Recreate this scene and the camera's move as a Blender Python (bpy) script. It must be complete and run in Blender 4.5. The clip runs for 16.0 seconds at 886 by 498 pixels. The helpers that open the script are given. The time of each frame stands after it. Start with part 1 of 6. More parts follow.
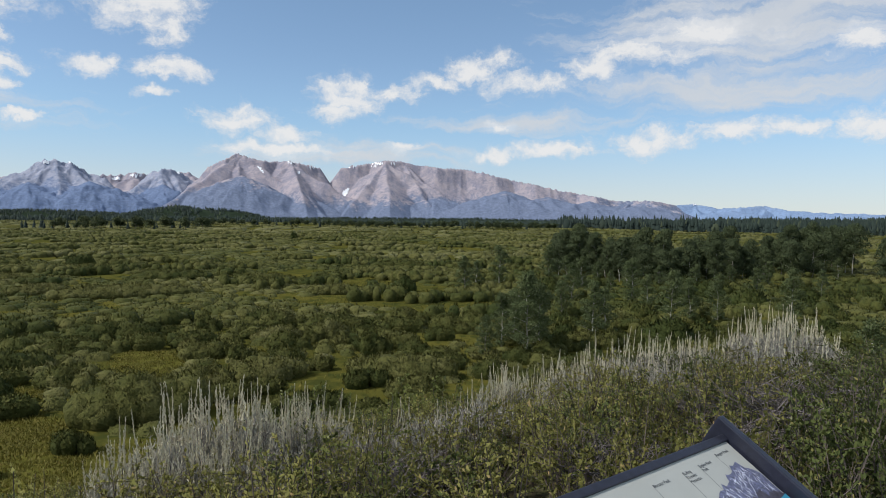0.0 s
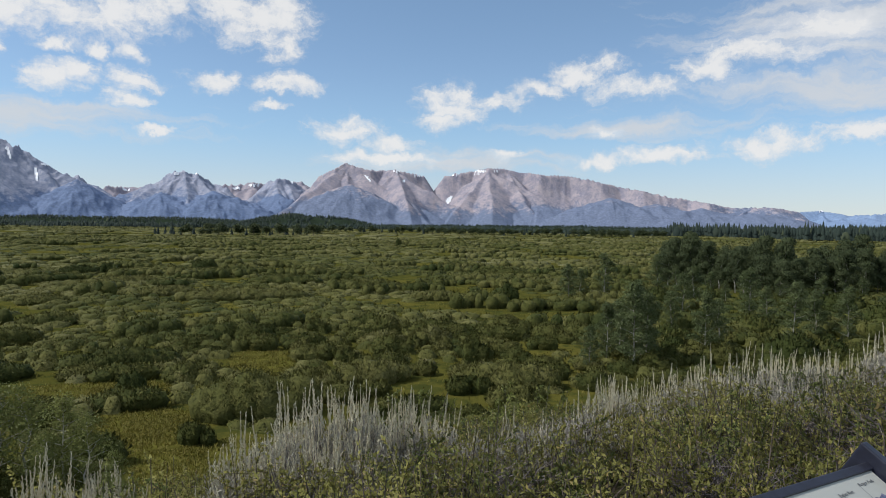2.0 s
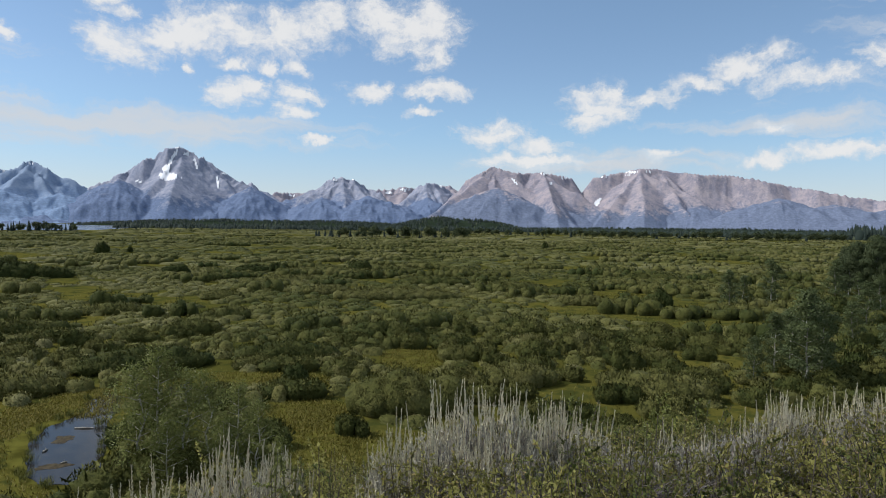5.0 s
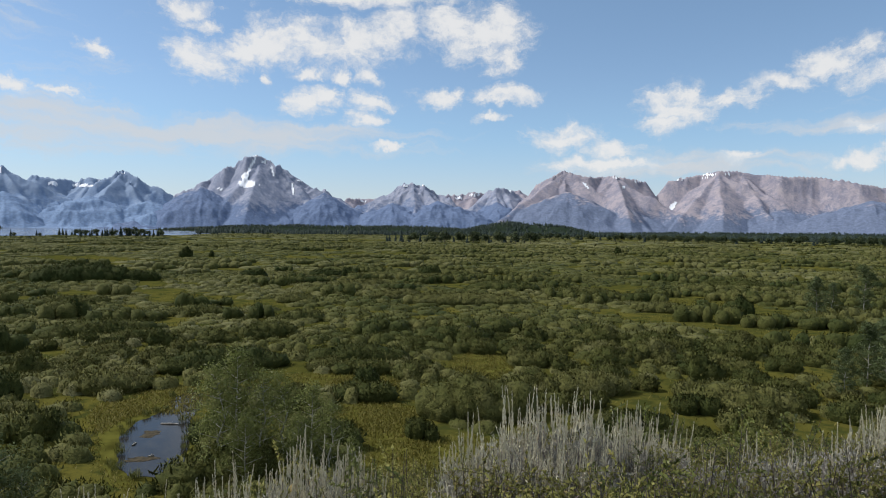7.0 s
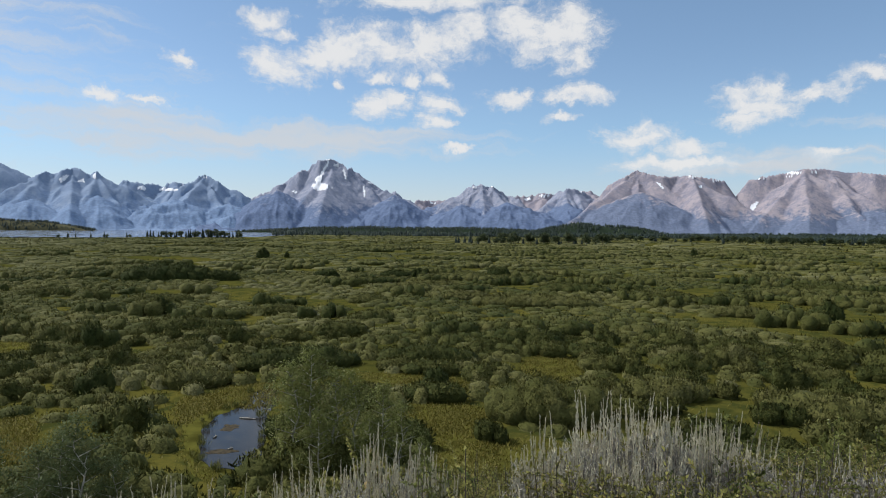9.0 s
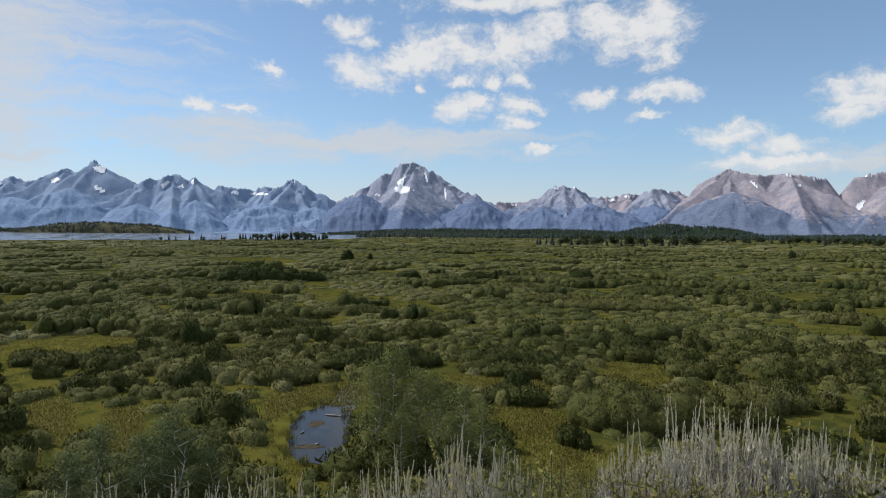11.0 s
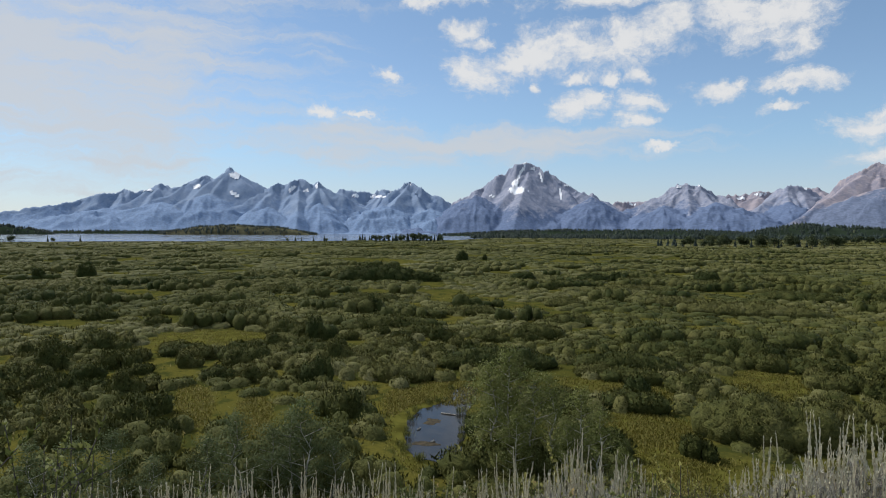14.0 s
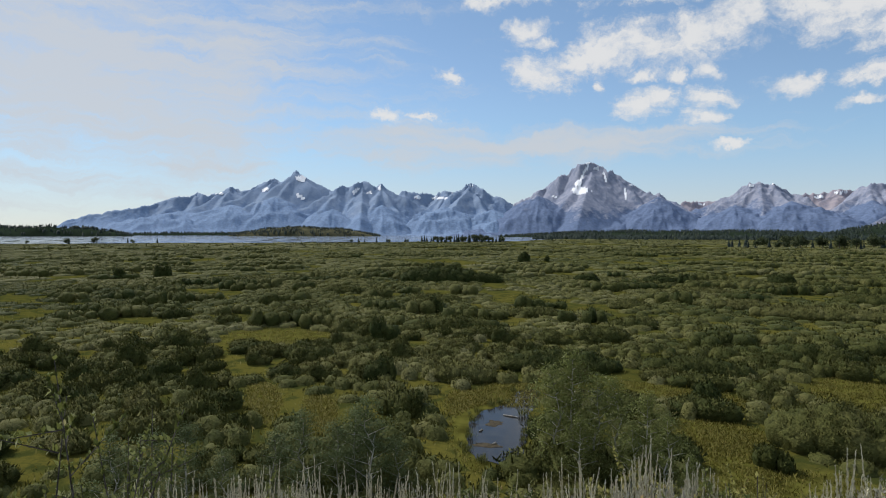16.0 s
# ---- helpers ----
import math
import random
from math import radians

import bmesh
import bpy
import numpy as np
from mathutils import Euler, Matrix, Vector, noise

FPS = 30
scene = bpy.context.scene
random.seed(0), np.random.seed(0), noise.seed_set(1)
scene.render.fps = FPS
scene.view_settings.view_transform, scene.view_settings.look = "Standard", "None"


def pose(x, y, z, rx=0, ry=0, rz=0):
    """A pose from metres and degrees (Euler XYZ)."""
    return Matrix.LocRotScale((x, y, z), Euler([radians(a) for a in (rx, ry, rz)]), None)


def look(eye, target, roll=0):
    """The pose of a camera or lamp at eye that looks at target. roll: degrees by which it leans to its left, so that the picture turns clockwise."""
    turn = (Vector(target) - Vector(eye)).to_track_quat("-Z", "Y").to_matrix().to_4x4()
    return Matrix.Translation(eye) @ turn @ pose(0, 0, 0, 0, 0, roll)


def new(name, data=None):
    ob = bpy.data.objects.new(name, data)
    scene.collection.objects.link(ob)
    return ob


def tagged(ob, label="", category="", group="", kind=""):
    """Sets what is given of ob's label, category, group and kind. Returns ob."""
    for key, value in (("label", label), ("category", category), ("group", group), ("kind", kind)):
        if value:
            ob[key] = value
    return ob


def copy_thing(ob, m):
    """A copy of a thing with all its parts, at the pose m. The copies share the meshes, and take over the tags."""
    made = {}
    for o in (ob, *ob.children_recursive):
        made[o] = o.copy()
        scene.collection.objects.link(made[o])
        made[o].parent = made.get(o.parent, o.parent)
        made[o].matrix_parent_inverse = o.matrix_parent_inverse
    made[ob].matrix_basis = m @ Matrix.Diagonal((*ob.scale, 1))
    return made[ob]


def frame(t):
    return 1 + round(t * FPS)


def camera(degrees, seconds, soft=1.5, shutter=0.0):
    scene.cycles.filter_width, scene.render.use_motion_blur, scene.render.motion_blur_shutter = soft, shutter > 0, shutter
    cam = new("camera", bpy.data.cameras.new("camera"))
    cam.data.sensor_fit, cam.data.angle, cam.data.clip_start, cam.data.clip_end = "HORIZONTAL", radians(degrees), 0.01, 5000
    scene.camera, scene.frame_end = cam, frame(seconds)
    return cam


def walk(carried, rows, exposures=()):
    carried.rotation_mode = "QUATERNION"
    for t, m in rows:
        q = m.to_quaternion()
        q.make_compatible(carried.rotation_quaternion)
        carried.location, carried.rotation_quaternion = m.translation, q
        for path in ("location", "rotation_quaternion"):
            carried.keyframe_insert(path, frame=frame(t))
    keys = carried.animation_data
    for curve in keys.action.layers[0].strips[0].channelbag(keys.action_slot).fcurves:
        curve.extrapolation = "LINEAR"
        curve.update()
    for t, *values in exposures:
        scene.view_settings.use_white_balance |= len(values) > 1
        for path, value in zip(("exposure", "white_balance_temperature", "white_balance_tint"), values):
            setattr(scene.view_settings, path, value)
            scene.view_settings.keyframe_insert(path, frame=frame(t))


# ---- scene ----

# ======== camera ========
cam = camera(68.83, 16.0, soft=0.95)
EYE = 10.0        # height of the eye over the flats
ARM = 0.20        # the camera swings round the body on this radius
ROWS = [
    (0.0, 0.00, -2.67, -0.71), (0.5, 1.92, -2.16, -0.72), (1.0, 4.39, -2.11, -0.73), (1.5, 6.70, -2.08, -0.76),
    (2.0, 9.06, -2.13, -0.78), (2.5, 11.68, -2.14, -0.73), (3.0, 14.26, -2.17, -0.74), (3.5, 16.46, -2.17, -0.74),
    (4.0, 18.39, -2.20, -0.75), (6.5, 26.71, -1.68, -0.66), (7.0, 28.11, -1.67, -0.63), (7.5, 29.49, -1.66, -0.63),
    (8.0, 30.95, -1.66, -0.60), (8.5, 32.45, -1.64, -0.61), (9.0, 34.22, -1.60, -0.55), (11.5, 43.14, -1.47, -0.37),
    (12.0, 44.89, -1.46, -0.32), (12.5, 46.56, -1.46, -0.28), (13.0, 48.23, -1.44, -0.26), (13.5, 49.89, -1.44, -0.24),
    (14.0, 51.47, -1.45, -0.22), (14.5, 52.85, -1.41, -0.17), (15.0, 54.15, -1.42, -0.14), (15.5, 55.45, -1.40, -0.11),
    (16.0, 56.92, -1.36, -0.09),
]


def eye_pose(yaw, pitch, roll):
    a = radians(yaw)
    return (pose(-ARM * math.sin(a), ARM * (math.cos(a) - 1), EYE, 0, 0, yaw) @ pose(0, 0, 0, pitch)
            @ pose(0, 0, 0, 0, roll) @ pose(0, 0, 0, 90))


walk(cam, [(t, eye_pose(yaw, pitch, roll)) for t, yaw, pitch, roll in ROWS], exposures=[(0.0, 0.30), (8.0, 0.28), (16.0, 0.20)])

# ======== sky and sun ========
SUN_AZ, SUN_EL = -108.0, 47.0
world = bpy.data.worlds.new("sky")
scene.world = world
world.use_nodes = True


class Tree:
    """Short hand for building node trees."""

    def __init__(self, tree):
        self.t = tree
        tree.nodes.clear()

    def n(self, kind, ins=(), **props):
        node = self.t.nodes.new(kind)
        for k, v in props.items():
            if k == "operation":
                node.operation = v
            elif k == "blend_type":
                node.blend_type = v
            elif k == "data_type":
                node.data_type = v
            elif k == "noise_type":
                node.noise_type = v
            elif k == "interpolation_type":
                node.interpolation_type = v
            elif k == "feature":
                node.feature = v
        for key, v in (ins.items() if isinstance(ins, dict) else enumerate(ins)):
            if v is None:
                continue
            if isinstance(v, bpy.types.NodeSocket):
                self.t.links.new(v, node.inputs[key])
            else:
                node.inputs[key].default_value = v
        return node

    def m(self, op, a, b=None, c=None):
        return self.n("ShaderNodeMath", (a, b, c), operation=op).outputs[0]

    def v(self, op, a, b=None):
        node = self.n("ShaderNodeVectorMath", (a, b), operation=op)
        return node.outputs["Value"] if op in ("LENGTH", "DOT_PRODUCT") else node.outputs[0]

    def noise(self, vec, scale, detail=4.0, rough=0.55, distortion=0.0):
        return self.n("ShaderNodeTexNoise", {"Vector": vec, "Scale": scale, "Detail": detail, "Roughness": rough,
                                             "Distortion": distortion}).outputs[0]

    def ramp(self, fac, *stops):
        node = self.n("ShaderNodeValToRGB", (fac,))
        el = node.color_ramp.elements
        while len(el) < len(stops):
            el.new(0.5)
        for e, (p, c) in zip(el, stops):
            e.position, e.color = p, (*c, 1) if len(c) == 3 else c
        return node.outputs[0]

    def span(self, x, lo, hi, a=0.0, b=1.0):
        node = self.n("ShaderNodeMapRange", {0: x, 1: lo, 2: hi, 3: a, 4: b}, interpolation_type="SMOOTHSTEP")
        return node.outputs[0]

    def mix(self, fac, a, b, blend="MIX"):
        node = self.n("ShaderNodeMix", data_type="RGBA", blend_type=blend)
        for i, v in ((0, fac), (6, a), (7, b)):
            if isinstance(v, bpy.types.NodeSocket):
                self.t.links.new(v, node.inputs[i])
            else:
                node.inputs[i].default_value = (*v, 1) if isinstance(v, tuple) else v
        return node.outputs[2]


def build_sky():
    k = Tree(world.node_tree)
    out = k.n("ShaderNodeOutputWorld")
    sky = k.t.nodes.new("ShaderNodeTexSky")
    sky.sky_type, sky.sun_disc = "NISHITA", False
    sky.sun_elevation, sky.sun_rotation = radians(SUN_EL), radians(SUN_AZ)
    sky.altitude, sky.air_density, sky.dust_density, sky.ozone_density = 2000, 1.0, 0.6, 1.0
    ray = k.n("ShaderNodeTexCoord").outputs["Generated"]
    xyz = k.n("ShaderNodeSeparateXYZ", (ray,))
    az = k.m("MULTIPLY", k.m("ARCTAN2", xyz.outputs[0], xyz.outputs[1]), 57.2958)
    el = k.m("MULTIPLY", k.m("ARCSINE", xyz.outputs[2]), 57.2958)
    plane = k.n("ShaderNodeCombineXYZ", (az, el, 0.0)).outputs[0]
    warp = k.n("ShaderNodeTexNoise", {"Vector": ray, "Scale": 10.0, "Detail": 9.0, "Roughness": 0.62}).outputs[1]
    plane = k.v("ADD", plane, k.v("MULTIPLY", k.v("SUBTRACT", warp, (0.5, 0.5, 0.5)), (8.0, 4.6, 0.0)))

    def field(blobs):
        """How deep a direction lies inside the nearest of the clouds (azimuth, elevation, half width, half height)."""
        best = None
        for a, e, w, h in blobs:
            q = k.v("MULTIPLY", k.v("SUBTRACT", plane, (a, e, 0.0)), (1 / w, 1 / h, 0.0))
            s = k.m("SUBTRACT", 1.0, k.v("LENGTH", q))
            best = s if best is None else k.m("MAXIMUM", best, s)
        return best

    bank = [(-48.5, 13.6, 3.0, 2.0), (-45.6, 15.0, 2.0, 1.5), (-43.0, 15.4, 3.0, 2.0), (-39.3, 15.4, 4.0, 2.0), (-35.4, 15.9, 3.2, 2.0),
            (-32.5, 16.9, 2.8, 2.0), (-27.5, 17.6, 4.6, 1.8), (-24.8, 16.8, 4.0, 2.6), (-23.3, 14.2, 1.9, 1.2), (-49.3, 17.4, 2.0, 0.8),
            (-48.2, 16.6, 1.1, 0.7), (-36.0, 19.6, 9.0, 1.3), (-52.0, 19.5, 4.0, 0.8)]
    puffs = [(-39.6, 10.7, 2.2, 1.4), (-38.3, 11.6, 1.4, 0.9), (-34.8, 11.2, 2.3, 1.1), (-29.2, 11.4, 2.6, 1.0), (-27.4, 11.8, 1.2, 0.8),
             (-22.9, 11.4, 3.0, 0.8), (-35.6, 9.6, 1.7, 0.9), (-43.0, 13.0, 0.8, 0.6), (-39.5, 13.0, 0.9, 0.6),
             (-36.9, 13.1, 0.9, 0.6), (-34.6, 13.5, 1.1, 0.9), (-57.2, 13.7, 1.0, 0.7), (-61.4, 10.2, 2.2, 0.7),
             (-58.6, 10.0, 1.4, 0.4), (-33.4, 7.2, 1.1, 0.4), (-24.0, 9.6, 1.6, 0.4)]
    middle = [(-17.3, 8.0, 3.2, 1.3), (-14.0, 7.2, 3.0, 0.9), (-14.5, 5.9, 5.0, 0.7), (-8.4, 10.5, 3.2, 1.6),
              (-8.0, 11.7, 1.5, 1.2), (-9.9, 9.4, 2.2, 1.2), (-4.1, 11.1, 3.6, 0.9), (-0.5, 12.1, 3.0, 0.9),
              (2.5, 13.2, 3.2, 1.2), (7.5, 11.6, 4.2, 1.0), (12.8, 12.6, 3.4, 1.1), (17.3, 13.7, 4.6, 1.5),
              (21.0, 15.2, 4.0, 1.6)]
    lines = [(4.2, 5.8, 2.3, 0.6), (10.0, 6.2, 5.0, 0.75), (17.5, 6.8, 5.0, 0.95), (24.8, 7.3, 5.0, 1.0), (28.8, 7.5, 2.5, 0.8),
             (33.4, 7.4, 2.6, 1.2), (3.2, 5.8, 2.0, 0.5), (32.3, 13.2, 3.0, 1.1), (-3.6, 6.3, 2.0, 0.6), (5.0, 8.0, 1.2, 0.5)]
    veil = [(-86.0, 12.5, 23.0, 11.0), (-75.5, 15.6, 8.0, 3.0), (-57.1, 7.6, 15.0, 2.0), (-44.0, 7.6, 14.0, 1.6),
            (25.0, 15.5, 14.0, 4.5), (24.0, 10.5, 14.0, 1.8), (8.0, 8.4, 10.0, 1.0), (-8.0, 5.6, 11.0, 1.2),
            (-106.0, 30.0, 36.0, 18.0)]
    fine = k.noise(ray, 21.0, 9.0, 0.66)
    wisp = k.noise(k.v("MULTIPLY", plane, (0.22, 0.55, 0.0)), 2.4, 8.0, 0.68)
    soft = k.noise(ray, 7.0, 4.0, 0.55)
    cumulus = k.m("MAXIMUM", k.m("MAXIMUM", field(bank), field(puffs)), k.m("MAXIMUM", field(middle), field(lines)))
    ragged = k.m("ADD", k.m("MULTIPLY", k.m("SUBTRACT", fine, 0.50), 2.0), k.m("MULTIPLY", k.m("SUBTRACT", wisp, 0.50), 1.7))
    dense = k.span(k.m("ADD", cumulus, ragged), -0.24, 0.82)
    streak = k.noise(k.v("MULTIPLY", plane, (0.05, 0.35, 0.0)), 2.2, 6.0, 0.6)
    thin = k.span(k.m("ADD", field(veil), k.m("MULTIPLY", k.m("SUBTRACT", streak, 0.53), 2.6)), -0.35, 0.85, 0.0, 0.86)
    # broken cloud over the rest of the sky, above and behind
    away = k.m("MAXIMUM", k.span(el, 21.0, 34.0), k.span(k.m("ABSOLUTE", k.m("ADD", az, 27.0)), 72.0, 95.0))
    other = k.m("MULTIPLY", away, k.span(k.m("ADD", k.m("MULTIPLY", soft, 0.7), k.m("MULTIPLY", fine, 0.3)), 0.42, 0.60, 0.0, 0.9))
    cover = k.m("MAXIMUM", k.m("MAXIMUM", k.m("MULTIPLY", dense, 0.93), thin), other)
    low_haze = k.m("ADD", 0.17, k.span(el, 14.0, -1.0, 0.0, 0.55))
    shade = k.span(k.m("ADD", k.m("MULTIPLY", cumulus, 0.35), k.m("ADD", k.m("MULTIPLY", fine, 0.9), k.m("MULTIPLY", wisp, 0.5))), 0.45, 1.05)
    white = k.mix(shade, CLOUD_GREY, CLOUD_WHITE)
    lit = k.n("ShaderNodeBackground", {0: white, 1: CLOUD_GAIN}).outputs[0]
    hazy = k.n("ShaderNodeBackground", {0: k.mix(k.span(el, 1.0, 9.0), HAZE_LOW, HAZE_TINT), 1: CLOUD_GAIN}).outputs[0]
    blue = k.n("ShaderNodeBackground", {0: sky.outputs[0], 1: SKY_GAIN}).outputs[0]
    base = k.n("ShaderNodeMixShader", (low_haze, blue, hazy)).outputs[0]
    k.t.links.new(k.n("ShaderNodeMixShader", (cover, base, lit)).outputs[0], out.inputs[0])


SKY_GAIN, CLOUD_GAIN = 0.113, 0.80
HAZE_LOW = (0.49, 0.55, 0.62)
CLOUD_WHITE, CLOUD_GREY, HAZE_TINT = (0.84, 0.84, 0.84), (0.64, 0.67, 0.71), (0.285, 0.535, 0.755)
build_sky()
lamp = bpy.data.lights.new("sun", "SUN")
lamp.energy, lamp.angle, lamp.color = 3.0, radians(8), (1.0, 0.965, 0.92)
sun = new("sun", lamp)
a, e = radians(SUN_AZ), radians(SUN_EL)
sun.matrix_world = look((0, 0, 0), (-math.sin(a) * math.cos(e), -math.cos(a) * math.cos(e), -math.sin(e)))

# ======== noise and mesh helpers ========
rng = np.random.default_rng(7)


def hash3(i, j, k):
    v = np.sin(i * 127.1 + j * 311.7 + k * 74.7) * 43758.5453
    return v - np.floor(v)


def value_noise(p):
    p = np.asarray(p, float)
    i = np.floor(p)
    f = p - i
    f = f * f * (3 - 2 * f)
    out = 0
    for a in (0, 1):
        for b in (0, 1):
            for c in (0, 1):
                w = ((f[..., 0] if a else 1 - f[..., 0]) * (f[..., 1] if b else 1 - f[..., 1]) * (f[..., 2] if c else 1 - f[..., 2]))
                out = out + w * hash3(i[..., 0] + a, i[..., 1] + b, i[..., 2] + c)
    return out


def fbm(p, octaves=4, ridged=False):
    total, amp, norm = 0, 1.0, 0
    for o in range(octaves):
        n = value_noise(p * 2.03 ** o + 17.3 * o)
        total = total + amp * (1 - abs(2 * n - 1) if ridged else n)
        norm += amp
        amp *= 0.5
    return total / norm


def flat3(x, y, scale, z=0.0):
    return np.stack([x / scale, y / scale, np.zeros_like(x) + z], -1)


def ground_height(x, y):
    """The overlook's knoll, 8.4 m over flats that lie at zero."""
    d, az = np.hypot(x, y), np.degrees(np.arctan2(x, y))
    fall = np.interp(az, [-180, -125, -62, -40, -18, 6, 27, 60, 180], [0, 0.1, 0.26, 0.21, 0.15, 0.11, 0.03, 0, 0])
    edge = np.interp(az, [-180, -125, -62, -18, 6, 27, 60, 180], [9, 6, 5.5, 6.2, 7.2, 9.0, 12, 12])
    steep = np.interp(az, [-180, -140, -105, 55, 110, 180], [0, 0, 0.46, 0.46, 0, 0])
    over = np.maximum(d - edge, 0)
    z = 8.4 - fall * np.minimum(d, edge) - steep * over * over / (over + 1.5) - fall * over * (steep > 0.1)
    z = np.maximum(z, 0.4 * np.exp(-np.maximum(0, -z) / 0.4) * 0)
    return z


def polar(az, d):
    a = np.radians(az)
    return d * np.sin(a), d * np.cos(a)


def build(name, V, faces, mats, index=None, parent=None, label="", smooth=False):
    """One mesh object from arrays: vertices, and one or more arrays of faces with the same number of corners."""
    me = bpy.data.meshes.new(name)
    faces = [np.asarray(f, np.int32) for f in (faces if isinstance(faces, list) else [faces]) if len(f)]
    V = np.asarray(V, np.float32)
    loops = np.concatenate([f.ravel() for f in faces])
    sizes = np.concatenate([np.full(len(f), f.shape[1], np.int32) for f in faces])
    me.vertices.add(len(V))
    me.vertices.foreach_set("co", V.ravel())
    me.loops.add(len(loops))
    me.loops.foreach_set("vertex_index", loops)
    me.polygons.add(len(sizes))
    me.polygons.foreach_set("loop_start", np.concatenate([[0], np.cumsum(sizes)[:-1]]).astype(np.int32))
    me.polygons.foreach_set("loop_total", sizes)
    if index is not None:
        me.polygons.foreach_set("material_index", np.asarray(index, np.int32))
    me.polygons.foreach_set("use_smooth", np.full(len(sizes), smooth, bool))
    for m in (mats if isinstance(mats, (list, tuple)) else [mats]):
        me.materials.append(m)
    me.update()
    me.validate()
    ob = new(name, me)
    if parent is not None:
        ob.parent = parent
    if label:
        ob["label"] = label
    return ob


def part(name, bm, material, parent, label=""):
    me = bpy.data.meshes.new(name)
    bm.to_mesh(me)
    bm.free()
    me.materials.append(material)
    ob = new(name, me)
    ob.parent = parent
    if label:
        ob["label"] = label
    return ob


class Heap:
    """Collects vertices and quads or triangles of one mesh."""

    def __init__(self):
        self.v, self.q, self.t, self.n = [], [], [], 0
        self.normals, self.shaped = [], False
        self.tones, self.toned = [], False

    def add(self, V, quads=None, tris=None, normals=None, tone=None):
        V = np.asarray(V, float).reshape(-1, 3)
        self.tones.append(np.zeros(len(V)) if tone is None else np.asarray(tone, float))
        self.toned |= tone is not None
        if quads is not None and len(quads):
            self.q.append(np.asarray(quads) + self.n)
        if tris is not None and len(tris):
            self.t.append(np.asarray(tris) + self.n)
        self.v.append(V)
        self.normals.append(np.zeros_like(V) if normals is None else np.asarray(normals, float).reshape(-1, 3))
        self.shaped |= normals is not None
        self.n += len(V)

    def faces(self):
        return [np.concatenate(f) for f in (self.q, self.t) if f]

    def done(self, name, mat, parent=None, label="", smooth=False):
        ob = build(name, np.concatenate(self.v), self.faces(), mat, None, parent, label, smooth or self.shaped)
        if self.shaped:
            ob.data.normals_split_custom_set_from_vertices(np.concatenate(self.normals))
        if self.toned:
            ob.data.attributes.new("tone", "FLOAT", "POINT").data.foreach_set("value", np.concatenate(self.tones).astype(np.float32))
        if parent is not None and name != "crown" and not (name == "trunk" and len(self.v) < 4):
            ob["kind"] = "stuff"
        return ob


def unit(v):
    return v / np.maximum(np.linalg.norm(v, axis=-1, keepdims=True), 1e-9)


def leaves(heap, P, D, length, width, r, facing=None, round_to=None):
    """Pointed, slightly folded leaves at P that grow along D; facing: the way that most of them turn their face."""
    n = len(P)
    D = unit(D)
    S = unit(np.cross(D, r.normal(size=(n, 3)) if facing is None else facing + r.normal(size=(n, 3)) * 0.38))
    if round_to is not None:
        S = S * np.where((np.cross(S, D) * round_to).sum(1) < 0, -1.0, 1.0)[:, None]
    U = np.cross(S, D)
    L, W = np.broadcast_to(length, n)[:, None], np.broadcast_to(width, n)[:, None]
    mid = P + D * L * 0.45
    V = np.stack([P, mid + S * W * 0.5 + U * W * 0.15, P + D * L, mid - S * W * 0.5 + U * W * 0.15], 1)
    heap.add(V, np.arange(4 * n).reshape(n, 4), None, None if round_to is None else np.repeat(round_to, 4, 0))


def blades(heap, P, D, length, width, r, facing, round_to):
    """Pointed leaf sprays, one triangle each, that grow along D and turn their face one way."""
    n = len(P)
    D = unit(D)
    S = unit(np.cross(D, facing + r.normal(size=(n, 3)) * 0.25))
    L, W = np.broadcast_to(length, n)[:, None], np.broadcast_to(width, n)[:, None]
    S = S * np.where((np.cross(S, D) * round_to).sum(1) < 0, -1.0, 1.0)[:, None]
    V = np.stack([P - S * W * 0.5, P + S * W * 0.5, P + D * L], 1)
    heap.add(V, None, np.arange(3 * n).reshape(n, 3), np.repeat(round_to, 3, 0))


def stems(heap, A, B, ra, rb, sides=3):
    """Tapered twigs from A to B."""
    n = len(A)
    D = unit(B - A)
    S = unit(np.cross(D, np.where(abs(D[:, 2:]) > 0.9, [[1.0, 0, 0]], [[0, 0, 1.0]])))
    U = np.cross(D, S)
    ring = []
    for P, rad in ((A, ra), (B, rb)):
        for i in range(sides):
            t = 2 * math.pi * i / sides
            ring.append(P + (S * math.cos(t) + U * math.sin(t)) * np.broadcast_to(rad, n)[:, None])
    V = np.stack(ring, 1)
    q = np.array([[i, (i + 1) % sides, sides + (i + 1) % sides, sides + i] for i in range(sides)])
    heap.add(V, (np.arange(n)[:, None, None] * 2 * sides + q).reshape(-1, 4))


# ======== materials ========
def material(name):
    m = bpy.data.materials.new(name)
    m.use_nodes = True
    k = Tree(m.node_tree)
    return m, k, k.n("ShaderNodeOutputMaterial")


